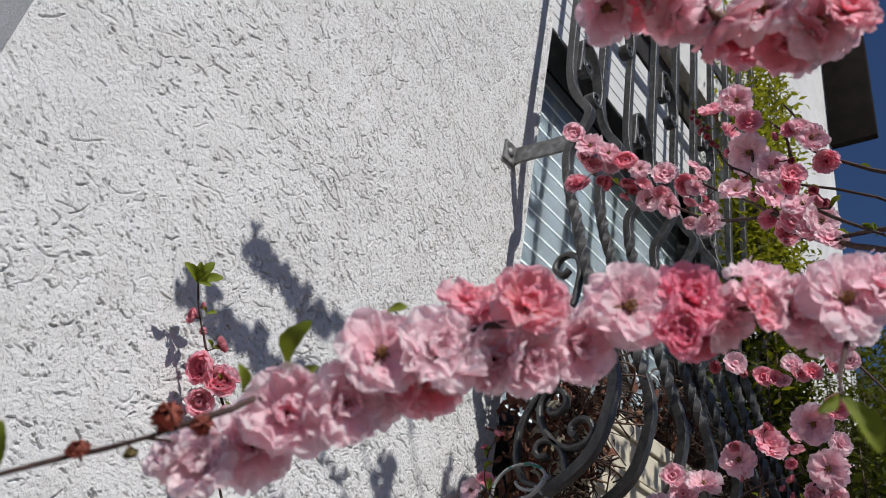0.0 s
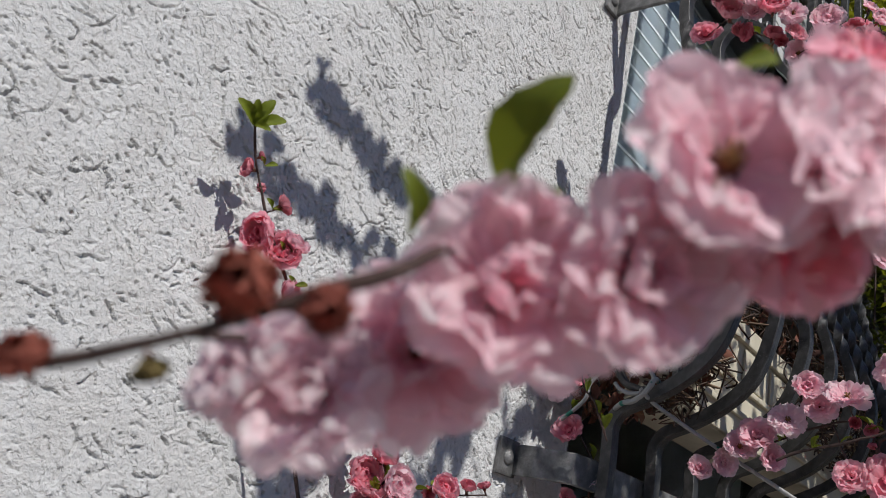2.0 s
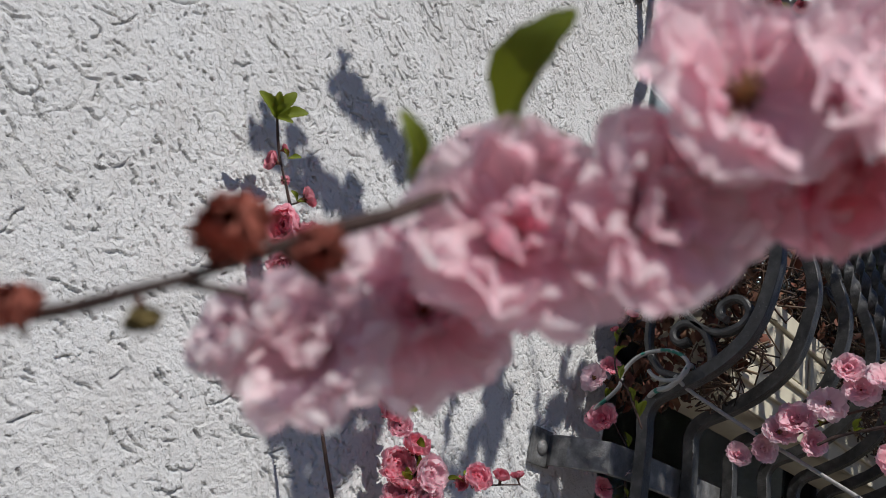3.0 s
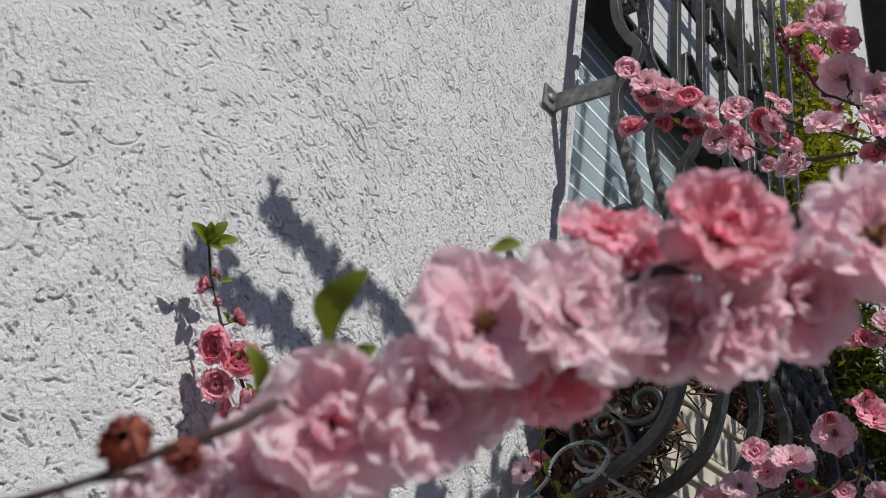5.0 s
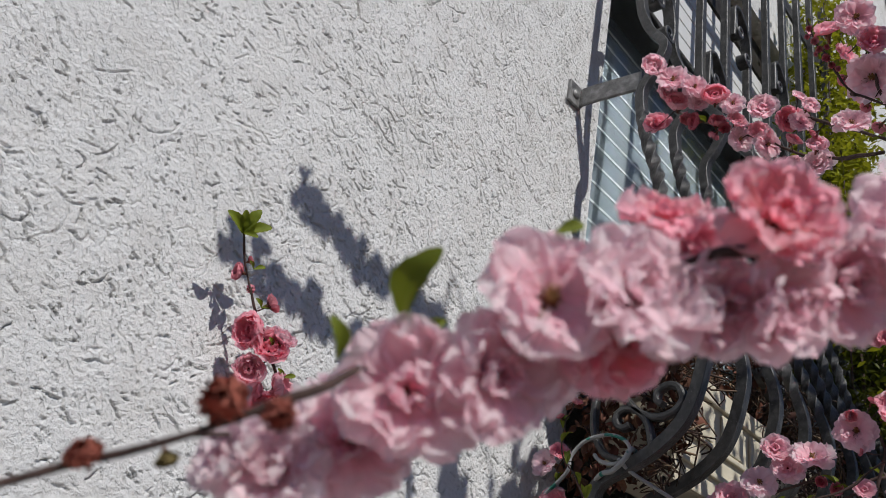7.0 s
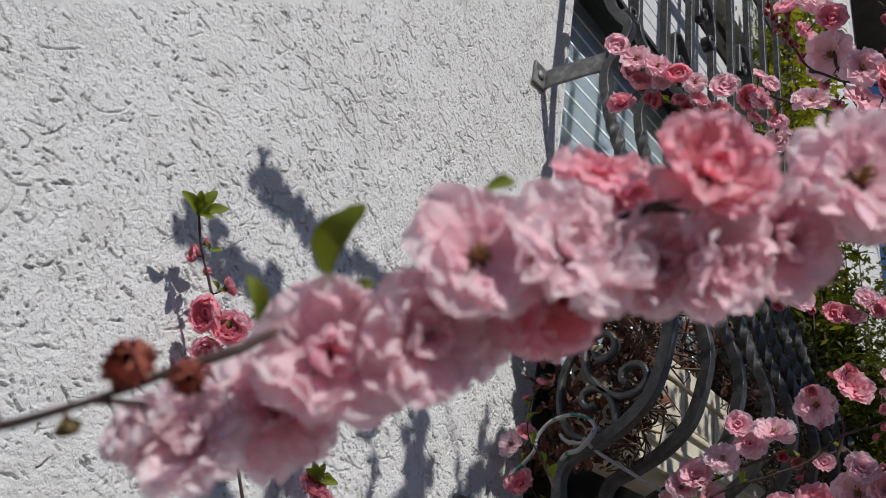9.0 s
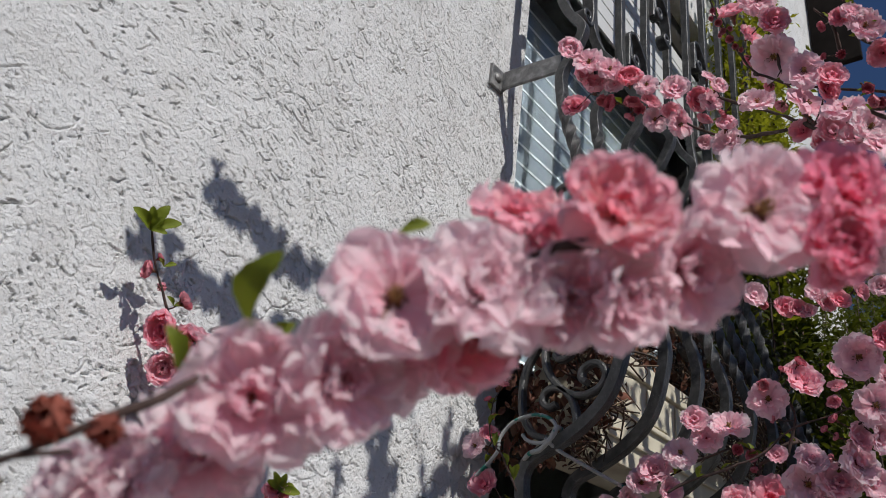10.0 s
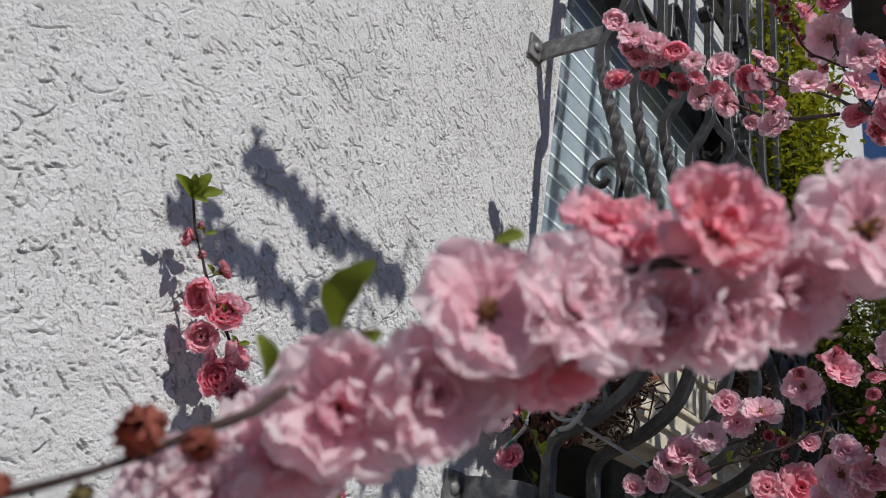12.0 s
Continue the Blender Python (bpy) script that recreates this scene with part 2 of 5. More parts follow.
def rough_plaster(x0, x1, z0, z1, step):
    """Trowelled plaster: grains and short curved scratches with raised lips, as a fine height field facing -y."""
    rng = np.random.default_rng(7)
    nx, nz = int((x1 - x0) / step) + 1, int((z1 - z0) / step) + 1
    h = np.zeros((nz, nx))

    def field(cell, amp):
        gx, gz = int((x1 - x0) / cell) + 3, int((z1 - z0) / cell) + 3
        g = rng.normal(0, 1, (gz, gx))
        xs, zs = np.arange(nx) * step / cell, np.arange(nz) * step / cell
        xi, zi = xs.astype(int), zs.astype(int)
        fx, fz = xs - xi, zs - zi
        fx, fz = fx * fx * (3 - 2 * fx), fz * fz * (3 - 2 * fz)
        top = g[np.ix_(zi, xi)] * (1 - fx) + g[np.ix_(zi, xi + 1)] * fx
        low = g[np.ix_(zi + 1, xi)] * (1 - fx) + g[np.ix_(zi + 1, xi + 1)] * fx
        return amp * (top * (1 - fz)[:, None] + low * fz[:, None])

    h += field(0.09, 0.0007) + field(0.03, 0.00025) + field(0.0095, 0.00010) + field(0.0045, 0.00010) + field(0.0026, 0.00012)
    gx, gz = np.linspace(x0, x1, nx)[None, :], np.linspace(z0, z1, nz)[:, None]
    # rougher towards the window, and worn smooth near the corner of the house
    rough = np.clip(0.60 + 0.30 * np.clip(gx / 0.45, 0, 1) + field(0.04, 0.20) + field(0.12, 0.15), 0.15, 1.3)
    rough -= 0.85 * np.exp(-(((gx - 0.03) / 0.07) ** 2) - ((gz - 2.0) / 0.06) ** 2)
    rough = np.clip(rough, 0.08, 1.5)
    flow = -(0.15 + 0.85 * np.clip(gx / 0.5, 0, 1)) + field(0.13, 0.30)
    k = np.arange(-3, 4)
    kx, kz = np.meshgrid(k, k)
    area = (x1 - x0) * (z1 - z0)
    floor_ = h.copy()
    # pits, short nicks and dragged scratches: how many a square metre near the corner and near the window, length, depth, half width
    for few, many, long_, deep, wide, spread in ((6000, 7000, 0.0010, 0.0022, 0.00095, 1.2), (6500, 11000, 0.0045, 0.0025, 0.00085, 0.50),
                                                 (2300, 6000, 0.012, 0.0027, 0.00085, 0.38), (240, 620, 0.028, 0.0022, 0.00080, 0.6)):
        for n in range(int(area * many)):
            px, pz = rng.uniform(0, nx), rng.uniform(0, nz)
            right = min(1.0, px * step / 0.5)
            here = rough[int(pz) % nz, int(px) % nx]
            if rng.random() > here * (few + (many - few) * right) / many:
                continue
            a = flow[int(pz) % nz, int(px) % nx] + rng.normal(0, spread)
            bend = rng.normal(0, 0.04)
            length = rng.gamma(2.5, long_ / 2.5) / step
            depth = rng.gamma(4.0, deep / 4.0)
            width = rng.uniform(0.85, 1.3) * wide / step * (1.1 - 0.15 * right)
            steps = max(1, int(length / 0.8))
            for s in range(steps):
                ix, iz = int(px), int(pz)
                if 3 <= ix < nx - 4 and 3 <= iz < nz - 4:
                    wd = width * rng.uniform(0.7, 1.2) * (0.65 + 0.35 * math.sin(math.pi * (s + 0.5) / steps))
                    r2 = ((kx - (px - ix)) ** 2 + (kz - (pz - iz)) ** 2) / (wd * wd)
                    near = (slice(iz - 3, iz + 4), slice(ix - 3, ix + 4))
                    h[near] = np.minimum(h[near], floor_[near] - depth * np.clip(1.5 - 1.5 * r2, 0, 1))
                px += 0.8 * math.cos(a)
                pz += 0.8 * math.sin(a)
                a += bend + rng.normal(0, 0.16)
    h = np.clip(h, -0.0042, 0.0030)
    h += 0.00010 * rng.normal(0, 1, h.shape)
    edge = np.minimum(np.minimum(np.arange(nx), np.arange(nx)[::-1])[None, :], np.minimum(np.arange(nz), np.arange(nz)[::-1])[:, None])
    h *= np.clip(edge / 2.0, 0, 1)
    xs, zs = np.linspace(x0, x1, nx), np.linspace(z0, z1, nz)
    co = np.empty((nz, nx, 3))
    co[..., 0], co[..., 2], co[..., 1] = xs[None, :], zs[:, None], WALL_Y - h
    idx = np.arange(nz * nx).reshape(nz, nx)
    quads = np.stack([idx[:-1, :-1], idx[:-1, 1:], idx[1:, 1:], idx[1:, :-1]], -1).reshape(-1, 4)
    # only the part below a slanting line is modelled this finely
    low = zs[:, None] < 2.11 + 0.98 * (xs[None, :] - x0)
    quads = quads[low[:-1, :-1].ravel()]
    used, quads = np.unique(quads, return_inverse=True)
    quads = quads.reshape(-1, 4)
    co = co.reshape(-1, 3)[used]
    me = bpy.data.meshes.new("plaster")
    me.vertices.add(len(co))
    me.vertices.foreach_set("co", co.ravel())
    me.loops.add(quads.size)
    me.loops.foreach_set("vertex_index", quads.ravel())
    me.polygons.add(len(quads))
    me.polygons.foreach_set("loop_start", np.arange(0, quads.size, 4))
    me.update(calc_edges=True)
    me.materials.append(STUCCO)
    me.shade_smooth()
    return me


def build_house():
    bm = bmesh.new()
    back = WALL_Y + 0.34
    z0, z1 = 1.56, 2.86
    # the front wall round its finely plastered field and the window opening
    box(bm, CORNER_L, CORNER_R, WALL_Y + 0.004, back, 0.0, z0)
    box(bm, CORNER_L, WIN_L, WALL_Y + 0.004, back, z0, z1)
    box(bm, CORNER_L, CORNER_R, WALL_Y + 0.004, back, WIN_T, 6.2)
    box(bm, CORNER_L, WIN_L, WALL_Y + 0.004, back, z1, WIN_T)
    box(bm, WIN_R, CORNER_R, WALL_Y + 0.004, back, z0, WIN_T)
    box(bm, WIN_L, WIN_R, WALL_Y + 0.004, back, z0, WIN_B)
    wall = new("wall_front", mesh_of(bm, "wall_front", STUCCO, False))
    tagged(wall, "white rough-plastered house wall in sunlight", "wall", kind="structure")
    field = new("plaster", rough_plaster(CORNER_L, WIN_L, z0, z1, 0.00094))
    field.parent = wall
    # side wall going away from the corner, and the rest of the house
    bm = bmesh.new()
    box(bm, CORNER_L, CORNER_L + 0.34, back, 7.0, 0.0, 6.2)
    tagged(new("wall_side", mesh_of(bm, "wall_side", STUCCO, False)), "shaded plastered side wall of the house", "wall", kind="structure")
    bm = bmesh.new()
    box(bm, CORNER_R - 0.34, CORNER_R, back, 7.0, 0.0, 6.2)
    tagged(new("wall_east", mesh_of(bm, "wall_east", STUCCO, False)), "plastered far side wall of the house", "wall", kind="structure")
    bm = bmesh.new()
    box(bm, CORNER_L - 0.3, CORNER_R + 0.3, WALL_Y - 0.05, 7.3, 6.2, 6.35)
    tagged(new("roof", mesh_of(bm, "roof", TIMBER, False)), "dark flat roof edge of the house", "roof", kind="structure")
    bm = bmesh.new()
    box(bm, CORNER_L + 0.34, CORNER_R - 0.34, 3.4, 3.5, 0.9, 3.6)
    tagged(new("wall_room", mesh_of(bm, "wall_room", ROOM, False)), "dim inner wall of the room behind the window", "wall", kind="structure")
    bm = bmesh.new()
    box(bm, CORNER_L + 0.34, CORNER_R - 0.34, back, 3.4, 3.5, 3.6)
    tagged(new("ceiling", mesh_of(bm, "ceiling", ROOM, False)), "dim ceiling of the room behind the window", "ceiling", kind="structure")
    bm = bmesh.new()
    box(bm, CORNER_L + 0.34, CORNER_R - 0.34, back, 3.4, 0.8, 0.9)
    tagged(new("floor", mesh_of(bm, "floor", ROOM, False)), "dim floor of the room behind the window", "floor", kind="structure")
    bm = bmesh.new()
    bmesh.ops.create_grid(bm, x_segments=2, y_segments=2, size=400)
    tagged(new("ground", mesh_of(bm, "ground", GROUND, False)), "grey gravelled garden ground", "ground", kind="structure")


build_house()


def build_window():
    win = thing("window_1", (WIN_L, 0.87, WIN_B), "dark framed window with a pane of glass", "window", kind="structure")
    w, h = WIN_R - WIN_L, WIN_T - WIN_B
    for name, dims in (("jamb", (0, 0.035, 0, 0.06, 0, h)), ("jamb", (w - 0.035, w, 0, 0.06, 0, h)),
                       ("sill", (0.035, w - 0.035, -0.02, 0.06, 0, 0.05)), ("head", (0.035, w - 0.035, 0, 0.06, h - 0.05, h))):
        part(name, box(bmesh.new(), *dims, 0.004), FRAME, win)
    pane = part("pane", box(bmesh.new(), 0.035, w - 0.035, 0.026, 0.030, 0.05, h - 0.05), GLASS, win, "clear window glass", False)
    pane.visible_shadow = False
    # grey-blue slatted blind inside
    blind = thing("venetian_blind", (WIN_L, 0.945, WIN_B), "grey-blue slatted blind hanging behind the window glass", "blind")
    top = 2.82 - WIN_B
    slat = bmesh.new()
    line = [Vector((-0.05, -0.010 + 0.004, 0.0)), Vector((w + 0.2, -0.006, 0.0))]
    sweep(slat, line, [(0.0205, 0.0048), (0.008, 0.0054), (-0.008, 0.0054), (-0.0205, 0.0048), (-0.008, 0.0030), (0.008, 0.0030)], (0, 0, 1))
    slat = mesh_of(slat, "slat", BLIND, False)
    edge = bmesh.new()
    box(edge, -0.05, w + 0.2, -0.0122, -0.0106, -0.0236, -0.0186)
    edge = mesh_of(edge, "gap", TAPE, False)
    for k in range(int((top - (2.03 - WIN_B)) / 0.0415)):
        s = part("slat", slat, BLIND, blind)
        s.location = (0, 0, top - 0.02 - 0.0415 * k)
        g = part("light_gap", edge, TAPE, blind, "pale edge between two slats")
        g.location = s.location
    # white roller shutter, let down a little way
    shut = thing("roller_shutter", (WIN_L, 0.847, 2.795), "white slatted roller shutter let down over the window top", "shutter")
    bm = bmesh.new()
    line = [Vector((0.006, 0, 0)), Vector((w - 0.006, 0, 0))]
    sweep(bm, line, [(0.0192, 0.0025), (0.0165, -0.001), (-0.0165, -0.001), (-0.0192, 0.0025), (-0.018, 0.006), (0.018, 0.006)], (0, 0, 1))
    lath = mesh_of(bm, "slat", SLAT, False)
    for k in range(6):
        s = part("slat", lath, SLAT, shut)
        s.location = (0, 0, 0.02 + 0.0415 * k)
    # dark strip added to give the shaded gap under the lintel
    part("shutter_box", box(bmesh.new(), 0.004, w - 0.004, -0.006, 0.02, 0.262, WIN_T - 2.797, 0.002), FRAME, shut, "dark band in place of the shade under the lintel")
    # open dark shutter farther along the wall
    sh = thing("window_shutter", (3.0, 0.72, 4.05), "dark timber shutter standing open on the wall", "shutter")
    part("panel", box(bmesh.new(), -0.045, -0.010, -0.115, 0.078, 0.0, 1.6, 0.004), TIMBER, sh)


build_window()

# ---- window grille ----
PITCH, BARS, FIRST = 0.1025, 10, 0.655
PROFILE = [(0.706, 3.30), (0.705, 2.95), (0.704, 2.60), (0.700, 2.50), (0.684, 2.445), (0.658, 2.402), (0.672, 2.362), (0.690, 2.325), (0.678, 2.25),
           (0.660, 2.19), (0.643, 2.12), (0.612, 2.03), (0.588, 1.955), (0.592, 1.905), (0.608, 1.86), (0.637, 1.829), (0.672, 1.807), (0.700, 1.793),
           (0.711, 1.775), (0.710, 1.748), (0.709, 1.70), (0.709, 1.55)]


def c_scroll(bm, line, width=0.020, thick=0.0065, side=(0, 1, 0)):
    sweep(bm, line, bar_section(width, thick), side, lambda t: 1.0)


def spiral(cx, cz, r0, r1, a0, turns, n=26):
    """Points of a spiral in a plane, from radius r0 to r1."""
    return [(cx + (r0 + (r1 - r0) * k / n) * math.cos(a0 + turns * 2 * math.pi * k / n), cz + (r0 + (r1 - r0) * k / n) * math.sin(a0 + turns * 2 * math.pi * k / n)) for k in range(n + 1)]


def build_grille():
    g = thing("window_grille", (FIRST, WALL_Y, 2.3), "grey wrought-iron basket grille over the window, partly twisted bars", "window grille")
    base = Vector((FIRST, WALL_Y, 2.3))
    line = [Vector((0, y - base.y, z - base.z)) for y, z in PROFILE]
    line = [Vector(p) for p in smooth_line(line, 9)]

    def turn(t):
        z = 2.3 + line[min(len(line) - 1, int(t * (len(line) - 1)))].z
        return 0.0 if z > 2.29 else max(0.0, min(1.0, (2.29 - z) / 0.30)) * math.pi * 6.0

    def slim(t):
        z = 2.3 + line[min(len(line) - 1, int(t * (len(line) - 1)))].z
        return 1.0 - 0.04 * max(0.0, min(1.0, (2.33 - z) / 0.2))

    # finer steps where the bar is twisted
    fine = []
    for a, b in zip(line, line[1:]):
        cuts = 6 if 1.96 < a.z + 2.3 < 2.31 else 1
        fine += [a.lerp(b, k / cuts) for k in range(cuts)]
    line = fine + [line[-1]]
    bar = mesh_of(sweep(bmesh.new(), line, bar_section(0.0145, 0.0135, 0.0006), (1, 0, 0), slim, turn), "bar", IRON, False)
    for k in range(BARS):
        b = part("bar", bar, IRON, g)
        b.location = (k * PITCH, 0, 0)
    # straps that hold it on the wall
    for z, x in ((2.360, 0.001), (1.721, -0.043)):
        bm = bmesh.new()
        path = [Vector((x + 0.03, 0.0, 0)), Vector((x + 0.012, -0.003, 0)), Vector((x + 0.002, -0.004, 0)), Vector((x - 0.0005, -0.012, 0)), Vector((x, -0.03, 0)), Vector((x + 0.006, -0.105, 0))]
        if z < 2:
            path = path[:4] + [Vector((x, -0.03, 0)), Vector((x + 0.012, -0.070, 0)), Vector((x + 0.06, -0.079, 0)), Vector((x + 0.95, -0.079, 0))]
        box(bm, x - 0.028, x + 0.004, -0.006, -0.0008, z - 2.3 - 0.019, z - 2.3 + 0.019, 0.0012)
        sweep(bm, [p + Vector((0, 0, z - 2.3)) for p in path[2:]], bar_section(0.032, 0.006), (0, 0, 1))
        strap = part("wall_bracket", bm, ZINC, g, "flat iron strap bolted to the wall", False)
        bm = bmesh.new()
        bmesh.ops.create_uvsphere(bm, u_segments=16, v_segments=8, radius=0.0085)
        bmesh.ops.scale(bm, vec=(1, 0.6, 1), verts=bm.verts)
        bmesh.ops.translate(bm, vec=(x - 0.013, -0.0055, z - 2.3), verts=bm.verts)
        part("bolt", bm, ZINC, strap, "round bolt head")
    part("rail", box(bmesh.new(), -0.05, (BARS - 1) * PITCH + 0.05, 0.712 - base.y, 0.718 - base.y, 0.785, 0.82, 0.001), IRON, g, "flat iron cross rail", False)
    # scrolled ornament between pairs of bars
    for k, zc in ((0, 2.542), (2, 2.535), (1, 2.75), (3, 2.73), (5, 2.55), (5, 2.75)):
        x0 = k * PITCH
        y = 0.698 - base.y
        upper = [(x0 + 0.008, zc - 2.3 - 0.03), (x0 + 0.010, zc - 2.3 + 0.02)] + [(x0 + 0.03 + 0.022 * math.cos(a), zc - 2.3 + 0.03 + 0.022 * math.sin(a)) for a in (2.7, 1.9, 1.1)]
        upper += [(x0 + 0.074, zc - 2.3 + 0.022), (x0 + 0.085, zc - 2.3 - 0.02), (x0 + 0.083, zc - 2.3 - 0.045)]
        upper += spiral(x0 + 0.068, zc - 2.3 - 0.045, 0.014, 0.004, -0.5, -1.35)
        bm = bmesh.new()
        c_scroll(bm, smooth_line([(a, y, b) for a, b in upper], 3))
        part("scroll", bm, IRON, g, "", False)
        bm = bmesh.new()
        curl = [(x0 + 0.012, zc - 2.3 + 0.03), (x0 + 0.018, zc - 2.3 - 0.005)] + spiral(x0 + 0.034, zc - 2.3 - 0.002, 0.014, 0.004, 3.6, 1.3)
        c_scroll(bm, smooth_line([(a, y, b) for a, b in curl], 3))
        part("scroll", bm, IRON, g, "", False)
    for k in (1, 3, 5):
        for dx, dz in ((0.030, 0.012), (0.062, 0.0)):
            bm = bmesh.new()
            xc, zc = k * PITCH + dx, 2.018 - 2.3 + dz
            curl = [(xc + 0.016, zc + 0.06), (xc + 0.017, zc + 0.02)] + spiral(xc, zc, 0.017, 0.005, 0.2, -1.4)
            c_scroll(bm, smooth_line([(a, 0.655 - base.y + (c - zc) * 0.35, c) for a, c in curl], 3), 0.014, 0.005)
            part("scroll", bm, IRON, g, "", False)
    # scrollwork closing the side of the basket
    def side(points, steps=6, width=0.012, thick=0.0075):
        bm = bmesh.new()
        sweep(bm, smooth_line([(0.0, y - base.y, z - base.z) for y, z in points], steps), bar_section(width, thick, 0.002), (1, 0, 0))
        part("scroll", bm, IRON, g, "", False)

    side([(0.668, 1.957), (0.690, 1.937), (0.708, 1.912), (0.718, 1.885), (0.717, 1.848), (0.703, 1.823), (0.688, 1.816), (0.672, 1.813)])
    side([(0.677, 1.913), (0.671, 1.906), (0.660, 1.908), (0.652, 1.917), (0.654, 1.930), (0.665, 1.938), (0.680, 1.935), (0.689, 1.922), (0.689, 1.903), (0.680, 1.885),
          (0.662, 1.868), (0.640, 1.861), (0.620, 1.867), (0.611, 1.880), (0.616, 1.893), (0.628, 1.897), (0.640, 1.890), (0.641, 1.880), (0.634, 1.875)])
    side([(0.672, 1.853), (0.681, 1.850), (0.689, 1.856), (0.688, 1.866), (0.678, 1.872), (0.664, 1.869), (0.652, 1.856), (0.646, 1.838), (0.645, 1.827)])
    # hooked scroll standing in front of the blind
    hook = [(0.667, 2.117), (0.674, 2.109), (0.684, 2.113), (0.690, 2.124), (0.684, 2.137), (0.670, 2.142), (0.656, 2.134), (0.649, 2.116), (0.650, 2.090), (0.656, 2.058)]
    side(hook)


build_grille()

# ---- planter and its dry plants ----


def build_planter():
    x0, x1, y0, y1, z0, z1 = 0.762, 1.46, 0.672, 0.775, 1.822, 1.966
    p = thing("planter_box", (x0, y0, z0), "cream plastic window box inside the grille, holding dried plants", "planter")
    w, d, h = x1 - x0, y1 - y0, z1 - z0
    bm = bmesh.new()
    box(bm, 0, w, 0, 0.006, 0, h, 0.002)
    box(bm, 0, 0.006, 0.006, d, 0, h, 0.002)
    box(bm, w - 0.006, w, 0.006, d, 0, h, 0.002)
    box(bm, 0.006, w - 0.006, d - 0.006, d, 0, h, 0.002)
    box(bm, 0.006, w - 0.006, 0.006, d - 0.006, 0, 0.006)
    part("body", bm, PLANTER, p, "", False)
    part("rim", box(box(bmesh.new(), -0.008, w + 0.008, -0.008, -0.001, h - 0.022, h + 0.002, 0.002), -0.008, -0.001, -0.001, d, h - 0.022, h + 0.002, 0.002), PLANTER, p, "", False)
    for z in (0.028, 0.062):
        part("moulding", box(bmesh.new(), 0.004, w - 0.004, -0.006, -0.0005, z, z + 0.007, 0.002), PLANTER, p, "", False)
    for k in range(6):
        x = 0.03 + k * 0.097
        bm = box(bmesh.new(), x, x + 0.07, -0.004, -0.0005, 0.072, h - 0.026, 0.0016)
        part("raised_panel", bm, PLANTER, p, "", False)
    part("soil", box(bmesh.new(), 0.007, w - 0.007, 0.007, d - 0.007, 0.08, h - 0.015), SOIL, p)
    rng = random.Random(5)
    dry = bmesh.new()
    leaves = bmesh.new()

    def strand(a, b, r):
        m = a.lerp(b, 0.5) + Vector((rng.uniform(-1, 1), rng.uniform(-1, 1), rng.uniform(-0.4, 1))) * 0.022
        tube(dry, (a, m, b), r, r * 0.6, 4, 3)

    def inside(z):
        for (ya, za), (yb, zb) in zip(PROFILE, PROFILE[1:]):
            if za >= z >= zb:
                return ya + (yb - ya) * (za - z) / (za - zb)
        return 0.7

    for k in range(1300):
        x = rng.uniform(0.668, 0.752) if k < 260 else rng.uniform(0.98, 1.48)
        z = (rng.uniform(1.975, 2.10) if x < 1.05 or k % 2 else rng.uniform(1.86, 2.0)) if x > 0.757 else rng.uniform(1.80, 2.05)
        a = Vector((x, rng.uniform(inside(z) + 0.016, 0.775 if z > 1.974 else 0.668), z))
        b = a + Vector((rng.uniform(-0.10, 0.10), rng.uniform(-0.03, 0.03), rng.uniform(-0.035, 0.045)))
        b.x = min(max(b.x, 0.665), 1.46)
        b.z = max(b.z, 1.80)
        if x < 0.80:
            b.x = min(b.x, 0.757)
        if b.x > 0.757 and b.z < 1.975 and z > 1.974:
            b.z = 1.978
        b.y = min(max(b.y, inside(b.z) + 0.014), 0.785 if b.z > 1.974 else 0.668)
        strand(a - Vector((x0, y0, z0)), b - Vector((x0, y0, z0)), rng.uniform(0.0007, 0.0019))
    for k in range(1150):
        x = rng.uniform(0.668, 0.754) if k < 620 else rng.uniform(0.78, 1.45)
        z = rng.uniform(1.80, 2.04) if x < 0.757 else rng.uniform(1.978, 2.05)
        c = Vector((x, rng.uniform(inside(z) + 0.03, 0.785), z)) - Vector((x0, y0, z0))
        m = Euler((rng.uniform(0, 6), rng.uniform(0, 6), rng.uniform(0, 6))).to_matrix()
        s = rng.uniform(0.005, 0.012)
        vs = [leaves.verts.new(c + m @ (Vector(q) * s)) for q in ((-1, 0, 0.2), (-0.3, 0.5, 0), (0.5, 0.4, 0.3), (1, 0, -0.2), (0.4, -0.5, 0.2), (-0.4, -0.4, 0.35), (0, 0, -0.1))]
        for i in range(6):
            leaves.faces.new((vs[i], vs[(i + 1) % 6], vs[6]))
    tagged(part("dry_tangle", dry, DRY, p, "tangled dry brown stems"), kind="stuff")
    tagged(part("withered_foliage", leaves, WITHERED, p, "withered russet leaves"), kind="stuff")


build_planter()


